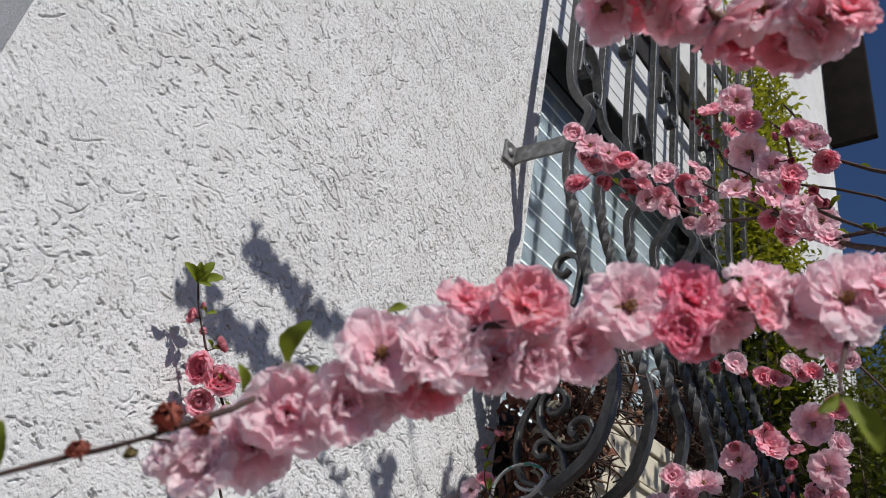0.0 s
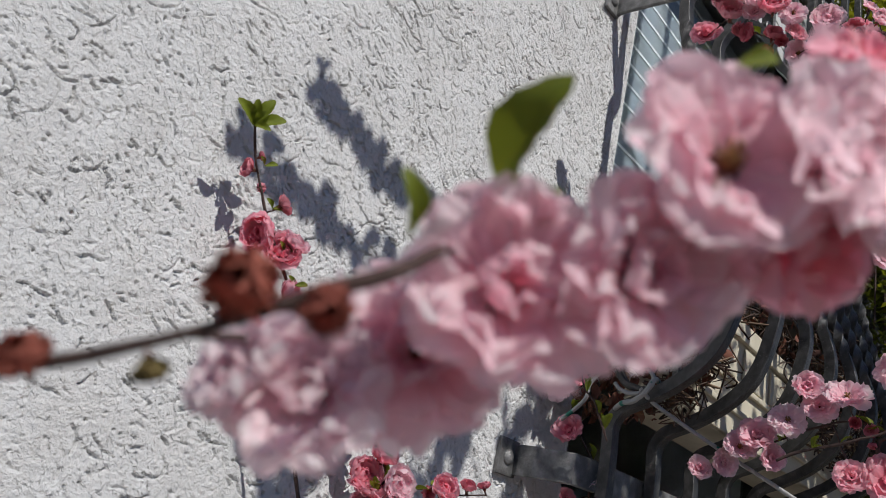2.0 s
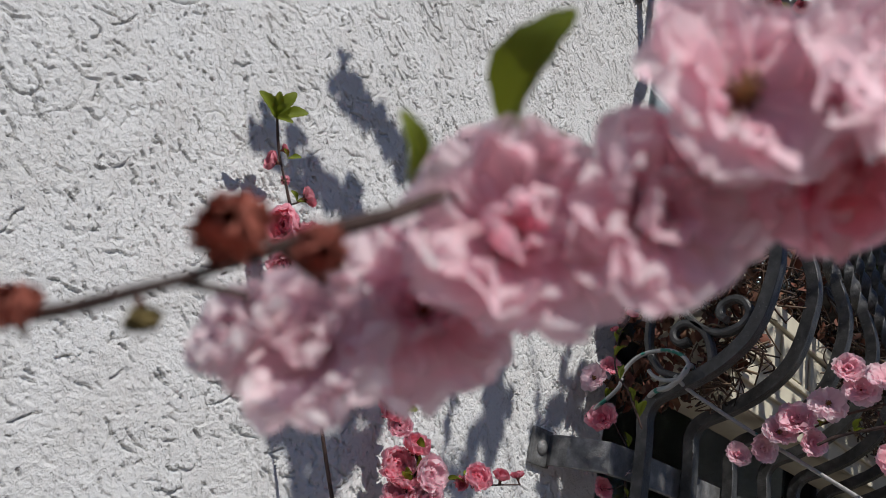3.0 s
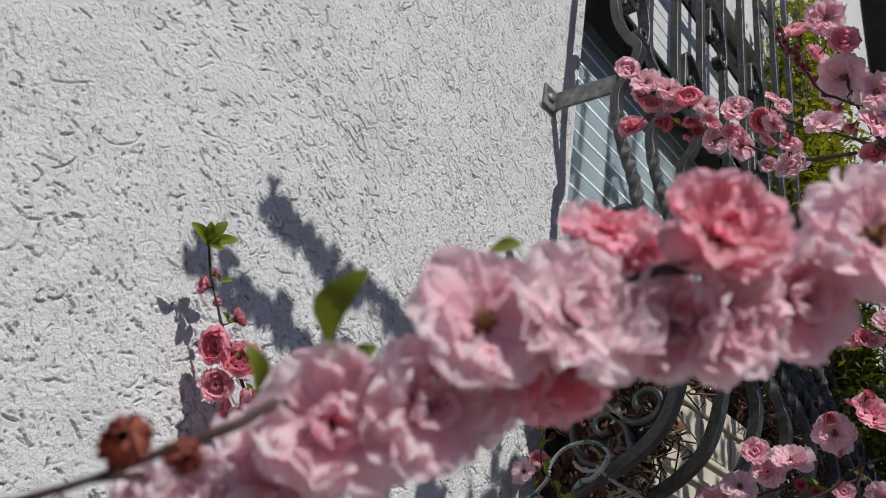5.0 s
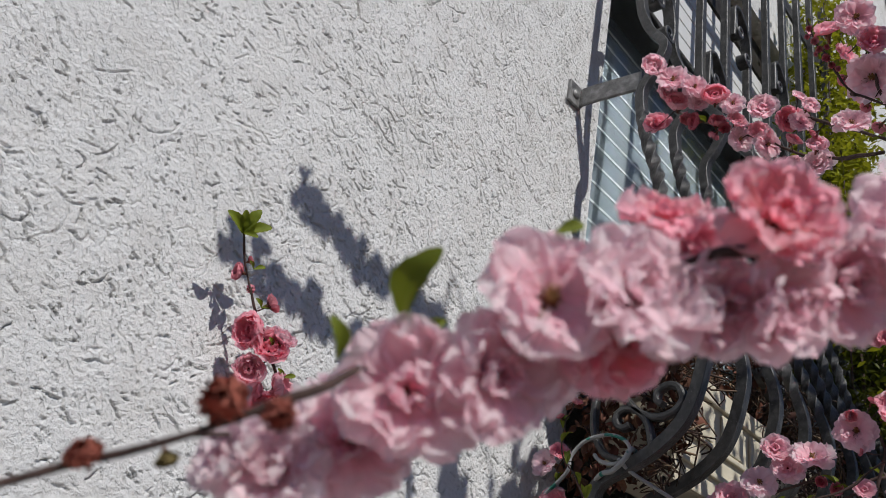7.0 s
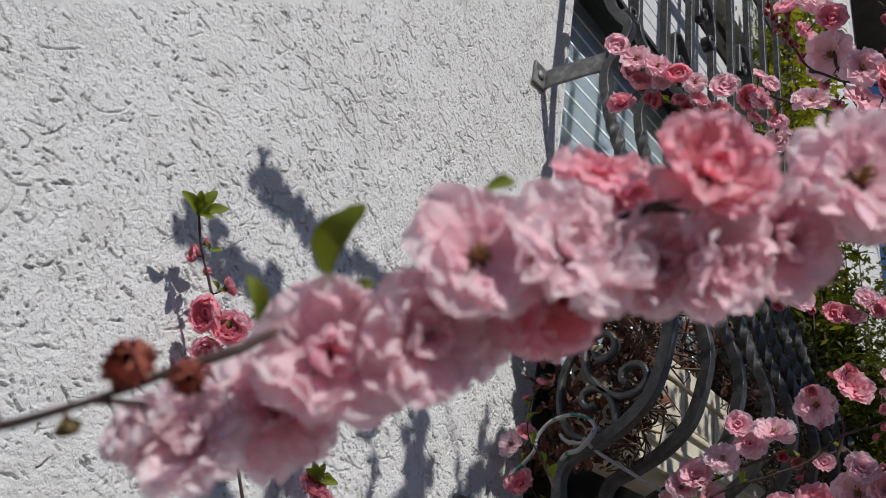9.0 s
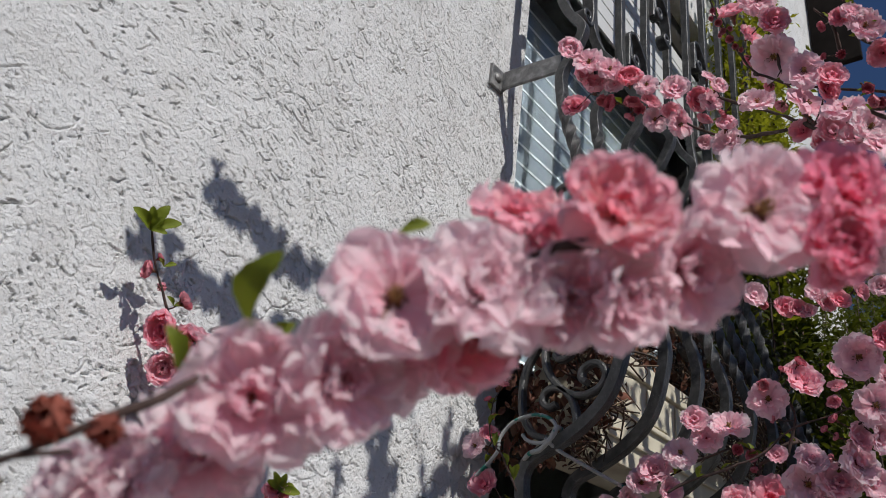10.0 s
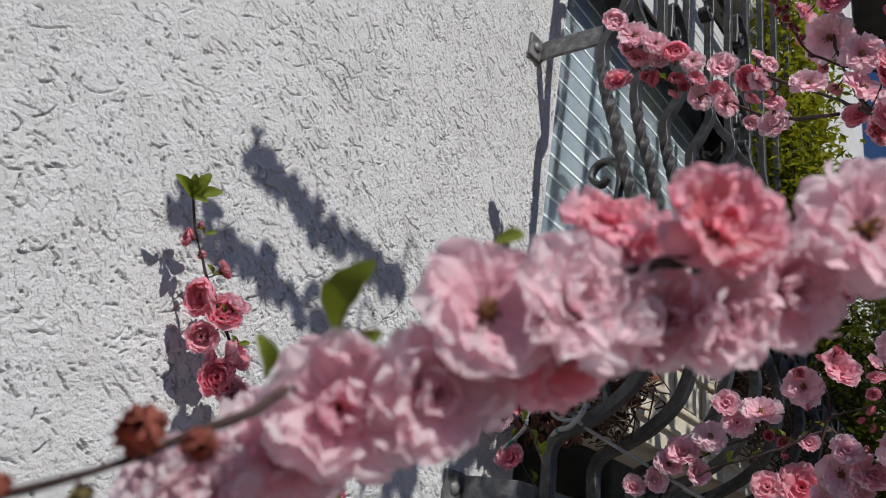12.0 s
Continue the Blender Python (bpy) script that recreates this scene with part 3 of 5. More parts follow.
def build_rope():
    r = thing("rope", (0.65, 0.69, 1.80), "weathered white rope with green flecks tied to the grille", "rope")
    o = Vector((0.65, 0.69, 1.80))

    def strand(points, name, radius=0.0026):
        part(name, tube(bmesh.new(), [Vector(q) - o for q in points], radius, radius, 9, 8), ROPE, r)

    strand([(0.641, 0.775, 1.765), (0.640, 0.740, 1.796), (0.640, 0.736, 1.814), (0.640, 0.722, 1.830), (0.640, 0.704, 1.837), (0.640, 0.684, 1.838), (0.640, 0.668, 1.831),
            (0.641, 0.663, 1.821), (0.642, 0.670, 1.811), (0.642, 0.686, 1.807), (0.642, 0.700, 1.811), (0.644, 0.708, 1.818)], "loop", 0.0022)
    strand([(0.662, 0.668, 1.826), (0.640, 0.662, 1.822), (0.636, 0.668, 1.808), (0.640, 0.682, 1.799), (0.640, 0.694, 1.796), (0.652, 0.708, 1.792), (0.664, 0.700, 1.800)], "knot", 0.0028)
    strand([(0.640, 0.676, 1.812), (0.655, 0.668, 1.802), (0.700, 0.656, 1.793), (0.733, 0.637, 1.782), (0.747, 0.613, 1.769), (0.762, 0.590, 1.757), (0.80, 0.53, 1.725), (0.84, 0.45, 1.68)], "tail", 0.0022)


build_rope()

# ---- blossoms ----


def petal(bm, length, width, a0, a1, round_z, start, rng, nu=6, nv=5, calm=1.0):
    """One petal: leaves the heart at angle a0 from the axis and bends to a1; cupped, with a ruffled rim."""
    phase, ruff = rng.uniform(0, 6.3), rng.uniform(0.04, 0.10)
    waves = rng.choice((1.6, 2.3, 3.1))
    cup = rng.uniform(-0.04, 0.24)
    spin = Matrix.Rotation(round_z, 3, "Z")
    r, z = start, 0.0
    rows = []
    for i in range(nu + 1):
        u = i / nu
        a = a0 + (a1 - a0) * u
        half = width * 0.5 * (0.20 + 0.80 * math.sin(min(1.0, u / 0.70) * math.pi * 0.5) ** 1.3)
        if u > 0.70:
            half *= math.sqrt(1 - ((u - 0.70) / 0.33) ** 2)
        row = []
        for j in range(nv + 1):
            v = 2 * j / nv - 1
            lift = cup * length * v * v * (0.3 + 0.7 * u) + ruff * length * math.sin(waves * v * math.pi * 0.5 + phase) * u * u
            lift += length * u * (0.045 * math.sin(4.3 * v + 5 * u + 2 * phase) + 0.034 * math.sin(9 * v - 4 * u + phase))
            lift *= calm
            notch = -0.07 * length * (1 - abs(v)) ** 2 * u**4 - 0.06 * length * v * v * u**2
            rr = r + notch * math.sin(a) - lift * math.cos(a)
            zz = z + notch * math.cos(a) + lift * math.sin(a)
            row.append(bm.verts.new(spin @ Vector((rr, half * v, zz))))
        rows.append(row)
        r += length / nu * math.sin(a)
        z += length / nu * math.cos(a)
    for p, q in zip(rows, rows[1:]):
        for j in range(nv):
            bm.faces.new((p[j], p[j + 1], q[j + 1], q[j]))


def flower_mesh(seed, open_=1.0, material=None, fullness=1.0, pieces=False, cuts=6, broad=True, core=True):
    """A double blossom facing +z, its petals joined at the heart; open_ 0 is a round bud. With pieces, also each petal by itself."""
    rng = random.Random(seed)
    bm = bmesh.new()
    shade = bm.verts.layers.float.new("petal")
    heart = bm.verts.new((0, 0, -0.02))
    singles = []
    whorls = [(8, 1.0, 0.70), (8, 0.92, 0.64), (7, 0.76, 0.54), (7, 0.58, 0.44), (6, 0.42, 0.34)] if broad else [(10, 1.0, 0.70), (9, 0.90, 0.64), (8, 0.72, 0.52), (7, 0.50, 0.38), (5, 0.32, 0.26)]
    if not core:
        whorls = [(7, 1.0, 0.84), (7, 0.90, 0.72), (6, 0.66, 0.54), (5, 0.40, 0.32)] if broad else whorls[:3] + [(6, 0.42, 0.34)]
    for w, (count, length, width) in enumerate(whorls):
        count = max(4, int(count * fullness))
        turn = rng.uniform(0, 6.3)
        for k in range(count):
            opened = open_ * rng.uniform(0.84, 1.10)
            if core and w > 2:
                opened *= 0.62
            a0 = radians(58 + 24 * opened - 7 * w)
            a1 = radians(-58 + (174 - 15 * w) * opened + (rng.uniform(-32, 26) if broad and core else rng.uniform(-20, 14)))
            args = (length * (0.78 + 0.2 * open_) * rng.uniform(0.9, 1.06), width * (1.45 - 0.45 * open_) * rng.uniform(0.9, 1.1), a0, a1, turn + 2 * math.pi * (k + rng.uniform(-0.2, 0.2)) / count, 0.02 if core and w > 2 else 0.06 + 0.02 * w)
            dice = rng.random()
            bm.verts.ensure_lookup_table()
            before = len(bm.verts)
            petal(bm, *args, random.Random(dice), cuts, cuts - 1, min(1.0, 0.2 + 1.2 * open_))
            bm.verts.ensure_lookup_table()
            for v in bm.verts[before:]:
                v[shade] = dice
            row = bm.verts[before : before + cuts]
            for p, q in zip(row, row[1:]):
                bm.faces.new((heart, p, q))
            if pieces:
                one = bmesh.new()
                petal(one, *args, random.Random(dice), 10, 11, min(1.35, 0.2 + 1.4 * open_) if core else 1.0)
                singles.append(mesh_of(one, "petal", material))
    me = mesh_of(bm, "flower", material)
    n = len(me.vertices)
    co = np.empty(n * 3)
    me.vertices.foreach_get("co", co)
    co = co.reshape(-1, 3)
    radius = float(np.percentile(np.hypot(co[:, 0], co[:, 1]), 97))
    FORM[me.name] = (radius, float(co[:, 2].mean()))
    PIECES[me.name] = singles
    return me


FORM, PIECES = {}, {}


def heart_mesh():
    rng = random.Random(3)
    bm = bmesh.new()
    bmesh.ops.create_uvsphere(bm, u_segments=10, v_segments=6, radius=0.07)
    for k in range(16):
        a, r = rng.uniform(0, 6.3), rng.uniform(0.03, 0.10)
        top = Vector((r * math.cos(a), r * math.sin(a), rng.uniform(0.10, 0.20)))
        sweep(bm, [Vector((0.3 * top.x, 0.3 * top.y, 0.05)), top], circle(0.010, 4), (0.3, 0.8, 0.1))
        made = bmesh.ops.create_icosphere(bm, subdivisions=1, radius=0.02)["verts"]
        bmesh.ops.translate(bm, vec=top, verts=made)
    return mesh_of(bm, "heart", HEART)


def calyx_mesh():
    bm = bmesh.new()
    sweep(bm, [Vector((0, 0, -0.42)), Vector((0, 0, -0.22)), Vector((0, 0, -0.08)), Vector((0, 0, 0.04))], circle(1.0, 6), (1, 0, 0), lambda t: 0.05 + 0.16 * t**1.6)
    for k in range(5):
        rng = random.Random(k)
        petal(bm, 0.34, 0.2, radians(70), radians(95), 2 * math.pi * k / 5, 0.1, rng, 2, 2)
    return mesh_of(bm, "calyx", CALYX)


PLUSH = [flower_mesh(90 + k, 0.78 + 0.06 * (k % 3), PINK, 1.1, True) for k in range(4)]
DEEP_ROSE = [flower_mesh(140, 0.80, CRIMSON, 1.1, True)]
ROSE_BUD = [flower_mesh(145, 0.45, CRIMSON, 1.2, True)]
PALEST = [flower_mesh(95 + k, 0.80 + 0.06 * k, BLUSH, 1.15, True) for k in range(2)]
OPEN = [flower_mesh(10 + k, 0.90 + 0.06 * (k % 3), PINK, 1.0, True, core=False) for k in range(3)]
HALF = [flower_mesh(30 + k, 0.76 + 0.07 * (k % 3), CREAM, 1.1, True) for k in range(4)]
FAR_OPEN = [flower_mesh(110 + k, 0.90 + 0.06 * (k % 3), PALE, 1.0, False, 5, False, False) for k in range(5)]
FAR_PLUSH = [flower_mesh(120 + k, 0.66 + 0.08 * (k % 4), PALE, 1.1, False, 5, False) for k in range(5)]
FAR_HALF = [flower_mesh(130 + k, 0.68 + 0.08 * (k % 3), ROSE, 1.0, False, 5, False) for k in range(4)]
BUD = [flower_mesh(50 + k, 0.16 + 0.08 * (k % 3), DEEP, 0.8, False, 3) for k in range(4)]
ROUND = [flower_mesh(60 + k, 0.38 + 0.07 * (k % 3), PALE if k == 1 else ROSE, 1.3) for k in range(3)]
OLIVE = [flower_mesh(77, 0.05, GREENISH, 0.6)]
WILTED = [flower_mesh(70 + k, 0.03 + 0.04 * k, RUSSET, 1.7) for k in range(2)]
SMALL = [flower_mesh(80 + k, 0.85, PINK, 0.75, False, 3) for k in range(3)]
HEART_MESH, CALYX_MESH = heart_mesh(), calyx_mesh()


def leaf_mesh(seed, curl=0.5):
    """A pointed, toothed young leaf one unit long, along +x, folded on its midrib."""
    rng = random.Random(seed)
    bm = bmesh.new()
    rows = []
    n = 12
    x, z, a = 0.0, 0.0, radians(12)
    for i in range(n + 1):
        u = i / n
        half = 0.012 + 0.20 * math.sin(math.pi * min(1, u**1.25 * 0.96 + 0.01)) ** 0.9 * (1 - 0.15 * u)
        tooth = 0.018 * (i % 2)
        row = []
        for j in range(5):
            v = (j - 2) / 2
            row.append(bm.verts.new((x, (half + tooth * abs(v)) * v, z + 0.16 * half / 0.24 * abs(v) ** 1.4 + 0.02 * math.sin(9 * u + 3 * v))))
        rows.append(row)
        a -= curl * 2.2 / n * u
        x += math.cos(a) / n
        z += math.sin(a) / n
    for p, q in zip(rows, rows[1:]):
        for j in range(4):
            bm.faces.new((p[j], p[j + 1], q[j + 1], q[j]))
    return mesh_of(bm, "leaf", LEAF)


LEAVES = [leaf_mesh(k, c) for k, c in enumerate((0.3, 0.6, 0.9))]

SPRIG_U1 = [
    ("r", 0.551, 0.616, 2.265, 29.1),
    ("f", 0.563, 0.595, 2.247, 39.6),
    ("f", 0.572, 0.571, 2.233, 32.0),
    ("r", 0.581, 0.596, 2.222, 25.1),
    ("d", 0.591, 0.628, 2.211, 32.6),
    ("b", 0.595, 0.580, 2.200, 19.9),
    ("r", 0.569, 0.607, 2.240, 25.3),
    ("p", 0.583, 0.571, 2.218, 24.8),
    ("r", 0.582, 0.551, 2.216, 26.7),
    ("f", 0.587, 0.532, 2.204, 29.2),
    ("p", 0.591, 0.500, 2.188, 31.4),
    ("b", 0.598, 0.555, 2.192, 19.6),
    ("b", 0.606, 0.561, 2.181, 14.0),
    ("d", 0.599, 0.532, 2.186, 22.2),
    ("f", 0.610, 0.532, 2.169, 29.0),
]
SPRIG_U1B = [
    ("d", 0.607, 0.510, 2.168, 24.6),
    ("f", 0.614, 0.503, 2.154, 32.6),
    ("d", 0.598, 0.475, 2.168, 28.2),
    ("p", 0.599, 0.462, 2.161, 26.7),
    ("r", 0.590, 0.451, 2.170, 18.6),
    ("p", 0.584, 0.459, 2.183, 16.0),
    ("r", 0.611, 0.476, 2.148, 17.4),
    ("r", 0.612, 0.452, 2.134, 21.1),
    ("b", 0.606, 0.452, 2.146, 11.9),
    ("p", 0.622, 0.455, 2.119, 33.0),
    ("p", 0.624, 0.480, 2.128, 16.7),
    ("f", 0.594, 0.413, 2.140, 36.2),
    ("b", 0.592, 0.590, 2.207, 17.1),
    ("b", 0.603, 0.548, 2.184, 14.0),
]
SPRIG_U2 = [
    ("f", 0.550, 0.382, 2.152, 44.8),
    ("f", 0.523, 0.351, 2.103, 34.8),
    ("d", 0.543, 0.417, 2.222, 36.2),
    ("d", 0.528, 0.373, 2.176, 27.9),
    ("d", 0.557, 0.404, 2.195, 26.0),
    ("b", 0.572, 0.411, 2.177, 14.3),
    ("f", 0.531, 0.387, 2.216, 38.6),
    ("d", 0.508, 0.327, 2.076, 25.1),
    ("d", 0.517, 0.333, 2.070, 22.4),
    ("b", 0.567, 0.383, 2.105, 13.4),
    ("b", 0.570, 0.393, 2.135, 11.3),
]
SPRIG_U2B = [
    ("f", 0.537, 0.354, 2.076, 38.1),
    ("f", 0.515, 0.321, 2.043, 38.3),
    ("f", 0.506, 0.303, 2.014, 32.7),
    ("d", 0.556, 0.365, 2.062, 23.3),
    ("p", 0.534, 0.337, 2.039, 27.9),
    ("p", 0.519, 0.314, 2.015, 32.2),
    ("d", 0.546, 0.347, 2.034, 25.4),
    ("p", 0.507, 0.298, 1.994, 28.5),
    ("d", 0.529, 0.324, 2.019, 24.5),
]
SPRIG_U3 = [
    ("f", 0.417, 0.285, 2.041, 29.2),
    ("d", 0.408, 0.300, 2.048, 15.6),
    ("b", 0.409, 0.312, 2.046, 8.7),
    ("b", 0.425, 0.305, 2.028, 7.8),
    ("b", 0.423, 0.316, 2.029, 5.8),
    ("d", 0.432, 0.279, 2.023, 21.9),
    ("b", 0.445, 0.294, 2.005, 9.7),
    ("b", 0.451, 0.291, 1.997, 10.7),
    ("p", 0.408, 0.292, 2.050, 17.0),
    ("b", 0.453, 0.287, 1.995, 9.7),
]
SPRIG_U4 = [
    ("b", 0.474, 0.415, 2.156, 5.9),
    ("b", 0.479, 0.411, 2.153, 7.7),
    ("b", 0.485, 0.409, 2.147, 7.1),
    ("b", 0.492, 0.405, 2.140, 8.2),
    ("b", 0.486, 0.403, 2.147, 5.9),
    ("b", 0.487, 0.412, 2.144, 5.3),
    ("b", 0.502, 0.399, 2.132, 5.9),
    ("b", 0.498, 0.403, 2.135, 7.1),
    ("b", 0.470, 0.412, 2.161, 6.5),
]
SPRIG_L1 = [
    ("f", 0.730, 0.506, 1.840, 40.5),
    ("p", 0.725, 0.541, 1.847, 27.7),
    ("f", 0.731, 0.560, 1.813, 36.5),
    ("p", 0.731, 0.531, 1.828, 32.9),
    ("p", 0.731, 0.589, 1.795, 36.7),
    ("f", 0.731, 0.605, 1.782, 33.5),
    ("p", 0.731, 0.620, 1.764, 26.9),
    ("p", 0.727, 0.644, 1.755, 24.4),
    ("p", 0.737, 0.575, 1.775, 26.6),
    ("b", 0.738, 0.487, 1.809, 13.0),
    ("b", 0.740, 0.485, 1.796, 10.4),
    ("b", 0.736, 0.500, 1.815, 11.7),
]
SPRIG_L4 = [
    ("d", 0.713, 0.425, 1.877, 39.3),
    ("f", 0.710, 0.458, 1.859, 38.0),
    ("b", 0.707, 0.424, 1.893, 12.7),
    ("b", 0.706, 0.441, 1.886, 8.9),
    ("b", 0.705, 0.461, 1.872, 12.7),
    ("b", 0.716, 0.456, 1.840, 10.1),
    ("p", 0.725, 0.458, 1.806, 19.0),
    ("d", 0.731, 0.468, 1.764, 44.3),
    ("d", 0.722, 0.498, 1.761, 31.7),
]
SPRIG_L2 = [
    ("f", 0.677, 0.419, 1.767, 41.1),
    ("p", 0.682, 0.394, 1.770, 35.2),
    ("p", 0.668, 0.412, 1.787, 26.8),
    ("p", 0.677, 0.375, 1.786, 38.5),
    ("p", 0.666, 0.371, 1.805, 24.3),
    ("p", 0.670, 0.353, 1.805, 27.8),
    ("f", 0.655, 0.352, 1.829, 37.8),
    ("f", 0.629, 0.356, 1.865, 37.2),
    ("d", 0.623, 0.333, 1.878, 23.5),
    ("b", 0.655, 0.387, 1.819, 10.3),
    ("b", 0.658, 0.396, 1.811, 8.1),
    ("b", 0.663, 0.388, 1.805, 8.1),
    ("d", 0.647, 0.384, 1.832, 11.4),
]
SPRIG_L2B = [
    ("d", 0.666, 0.384, 1.853, 15.3),
    ("p", 0.661, 0.384, 1.865, 15.3),
    ("b", 0.680, 0.398, 1.790, 8.2),
    ("b", 0.692, 0.370, 1.760, 9.4),
    ("p", 0.686, 0.406, 1.755, 26.5),
    ("p", 0.690, 0.368, 1.771, 29.5),
    ("p", 0.671, 0.343, 1.859, 23.6),
    ("f", 0.681, 0.434, 1.745, 29.5),
]
SPRIG_L3 = [
    ("p", 0.796, 0.490, 2.014, 29.5),
    ("b", 0.791, 0.513, 2.010, 17.7),
    ("d", 0.811, 0.460, 2.000, 25.0),
    ("d", 0.816, 0.446, 1.997, 22.1),
    ("p", 0.819, 0.437, 1.994, 19.1),
    ("p", 0.813, 0.425, 2.014, 26.5),
    ("d", 0.820, 0.417, 2.002, 22.1),
    ("d", 0.822, 0.403, 2.004, 23.6),
    ("p", 0.824, 0.359, 2.015, 23.6),
    ("d", 0.823, 0.380, 2.011, 20.6),
    ("b", 0.804, 0.481, 2.003, 11.8),
]
SPRIG_T3 = [
    ("f", 0.637, 0.769, 1.807, 33.7),
    ("d", 0.643, 0.753, 1.821, 23.3),
    ("d", 0.643, 0.756, 1.765, 33.3),
    ("f", 0.651, 0.736, 1.724, 38.0),
    ("d", 0.648, 0.746, 1.694, 25.3),
]
SPRIG_T3B = [
    ("b", 0.591, 0.703, 1.860, 13.7),
    ("b", 0.586, 0.718, 1.843, 9.4),
]
SPRIG_T2 = [
    ("r", 0.372, 0.766, 1.688, 17.5),
    ("r", 0.363, 0.772, 1.699, 20.4),
    ("r", 0.385, 0.756, 1.675, 19.4),
    ("r", 0.376, 0.766, 1.657, 25.2),
    ("r", 0.385, 0.757, 1.649, 21.4),
    ("r", 0.396, 0.746, 1.657, 26.2),
    ("b", 0.421, 0.734, 1.657, 11.8),
    ("r", 0.429, 0.724, 1.662, 19.7),
    ("b", 0.448, 0.716, 1.669, 13.0),
    ("b", 0.464, 0.712, 1.673, 11.1),
    ("r", 0.383, 0.760, 1.636, 24.3),
    ("r", 0.398, 0.745, 1.639, 22.3),
]
SPRIG_T = [
    ("b", 0.192, 0.769, 1.839, 13.2),
    ("b", 0.195, 0.763, 1.849, 7.8),
    ("b", 0.205, 0.767, 1.829, 7.3),
    ("b", 0.223, 0.759, 1.822, 14.6),
    ("r", 0.218, 0.767, 1.798, 24.3),
    ("r", 0.234, 0.759, 1.790, 25.2),
    ("r", 0.242, 0.758, 1.799, 19.6),
    ("r", 0.227, 0.769, 1.769, 21.3),
    ("b", 0.238, 0.763, 1.753, 14.5),
    ("r", 0.250, 0.754, 1.759, 22.2),
    ("r", 0.246, 0.759, 1.740, 25.0),
    ("r", 0.257, 0.753, 1.731, 22.1),
]

STEM_U1 = [(0.560, 0.616, 2.265), (0.584, 0.572, 2.229), (0.593, 0.519, 2.205), (0.599, 0.485, 2.185), (0.604, 0.447, 2.160), (0.587, 0.395, 2.112), (0.552, 0.358, 2.062), (0.533, 0.325, 2.026), (0.511, 0.295, 1.993)]
STEM_U1C = [(0.591, 0.606, 2.222), (0.607, 0.557, 2.192), (0.618, 0.506, 2.163), (0.624, 0.480, 2.142), (0.625, 0.447, 2.124), (0.582, 0.385, 2.085)]
STEM_U2 = [(0.536, 0.394, 2.231), (0.547, 0.381, 2.174), (0.555, 0.376, 2.132), (0.554, 0.366, 2.093), (0.548, 0.353, 2.059), (0.538, 0.326, 2.019)]
STEM_U3A = [(0.399, 0.301, 2.070), (0.414, 0.291, 2.055), (0.425, 0.281, 2.043), (0.439, 0.273, 2.028)]
STEM_U3B = [(0.447, 0.299, 2.014), (0.454, 0.293, 2.006), (0.462, 0.285, 1.996), (0.471, 0.277, 1.985)]
STEM_U3C = [(0.404, 0.315, 2.062), (0.416, 0.307, 2.051), (0.430, 0.306, 2.034)]
STEM_U4 = [(0.469, 0.414, 2.173), (0.486, 0.412, 2.157), (0.495, 0.407, 2.149), (0.508, 0.403, 2.136), (0.527, 0.392, 2.118), (0.539, 0.373, 2.109)]
STEM_L1 = [(0.735, 0.645, 1.755), (0.741, 0.593, 1.782), (0.742, 0.545, 1.806), (0.743, 0.502, 1.819), (0.747, 0.481, 1.811), (0.753, 0.448, 1.823), (0.764, 0.420, 1.807)]
STEM_L1B = [(0.741, 0.526, 1.823), (0.749, 0.512, 1.788), (0.754, 0.502, 1.759)]
STEM_L4 = [(0.711, 0.463, 1.877), (0.720, 0.446, 1.866), (0.728, 0.439, 1.845), (0.735, 0.450, 1.807), (0.741, 0.466, 1.757)]
STEM_L2 = [(0.632, 0.356, 1.874), (0.658, 0.359, 1.836), (0.674, 0.379, 1.805), (0.687, 0.399, 1.774), (0.695, 0.414, 1.740)]
STEM_L2B = [(0.683, 0.347, 1.847), (0.680, 0.387, 1.832), (0.675, 0.426, 1.819), (0.671, 0.463, 1.791), (0.658, 0.514, 1.770), (0.650, 0.542, 1.755)]
STEM_L3 = [(0.796, 0.518, 2.015), (0.812, 0.476, 2.007), (0.825, 0.436, 2.002), (0.830, 0.393, 2.011), (0.834, 0.354, 2.015)]
STEM_T = [(0.180, 0.762, 1.867), (0.197, 0.766, 1.840), (0.214, 0.765, 1.813), (0.233, 0.762, 1.787), (0.247, 0.757, 1.765), (0.257, 0.757, 1.726), (0.272, 0.751, 1.687)]
STEM_T2 = [(0.364, 0.771, 1.704), (0.373, 0.765, 1.687), (0.388, 0.753, 1.664), (0.385, 0.757, 1.641), (0.386, 0.757, 1.606)]
STEM_T2B = [(0.466, 0.709, 1.666), (0.442, 0.725, 1.660), (0.414, 0.741, 1.657), (0.396, 0.747, 1.640)]
STEM_T3 = [(0.655, 0.748, 1.830), (0.647, 0.758, 1.795), (0.652, 0.744, 1.760), (0.662, 0.726, 1.729), (0.662, 0.726, 1.688)]
STEM_T3B = [(0.591, 0.702, 1.863), (0.591, 0.716, 1.836), (0.591, 0.714, 1.802), (0.595, 0.698, 1.782), (0.610, 0.688, 1.749)]

RNG = random.Random(11)
# about where the camera stands; blossoms are turned towards it
VIEW_POINT = Vector((-0.08, 0.2, 1.6))


def aim(direction, spin):
    q = Vector(direction).to_track_quat("Z", "Y")
    return q.to_matrix().to_4x4() @ Matrix.Rotation(spin, 4, "Z")


STOCK = {"r": ROUND, "f": OPEN, "d": HALF, "b": BUD, "w": WILTED, "s": SMALL, "o": OLIVE, "p": PLUSH, "e": PALEST, "g": DEEP_ROSE, "h": ROSE_BUD}
FAR_STOCK = {**STOCK, "f": FAR_OPEN, "p": FAR_PLUSH, "d": FAR_HALF}


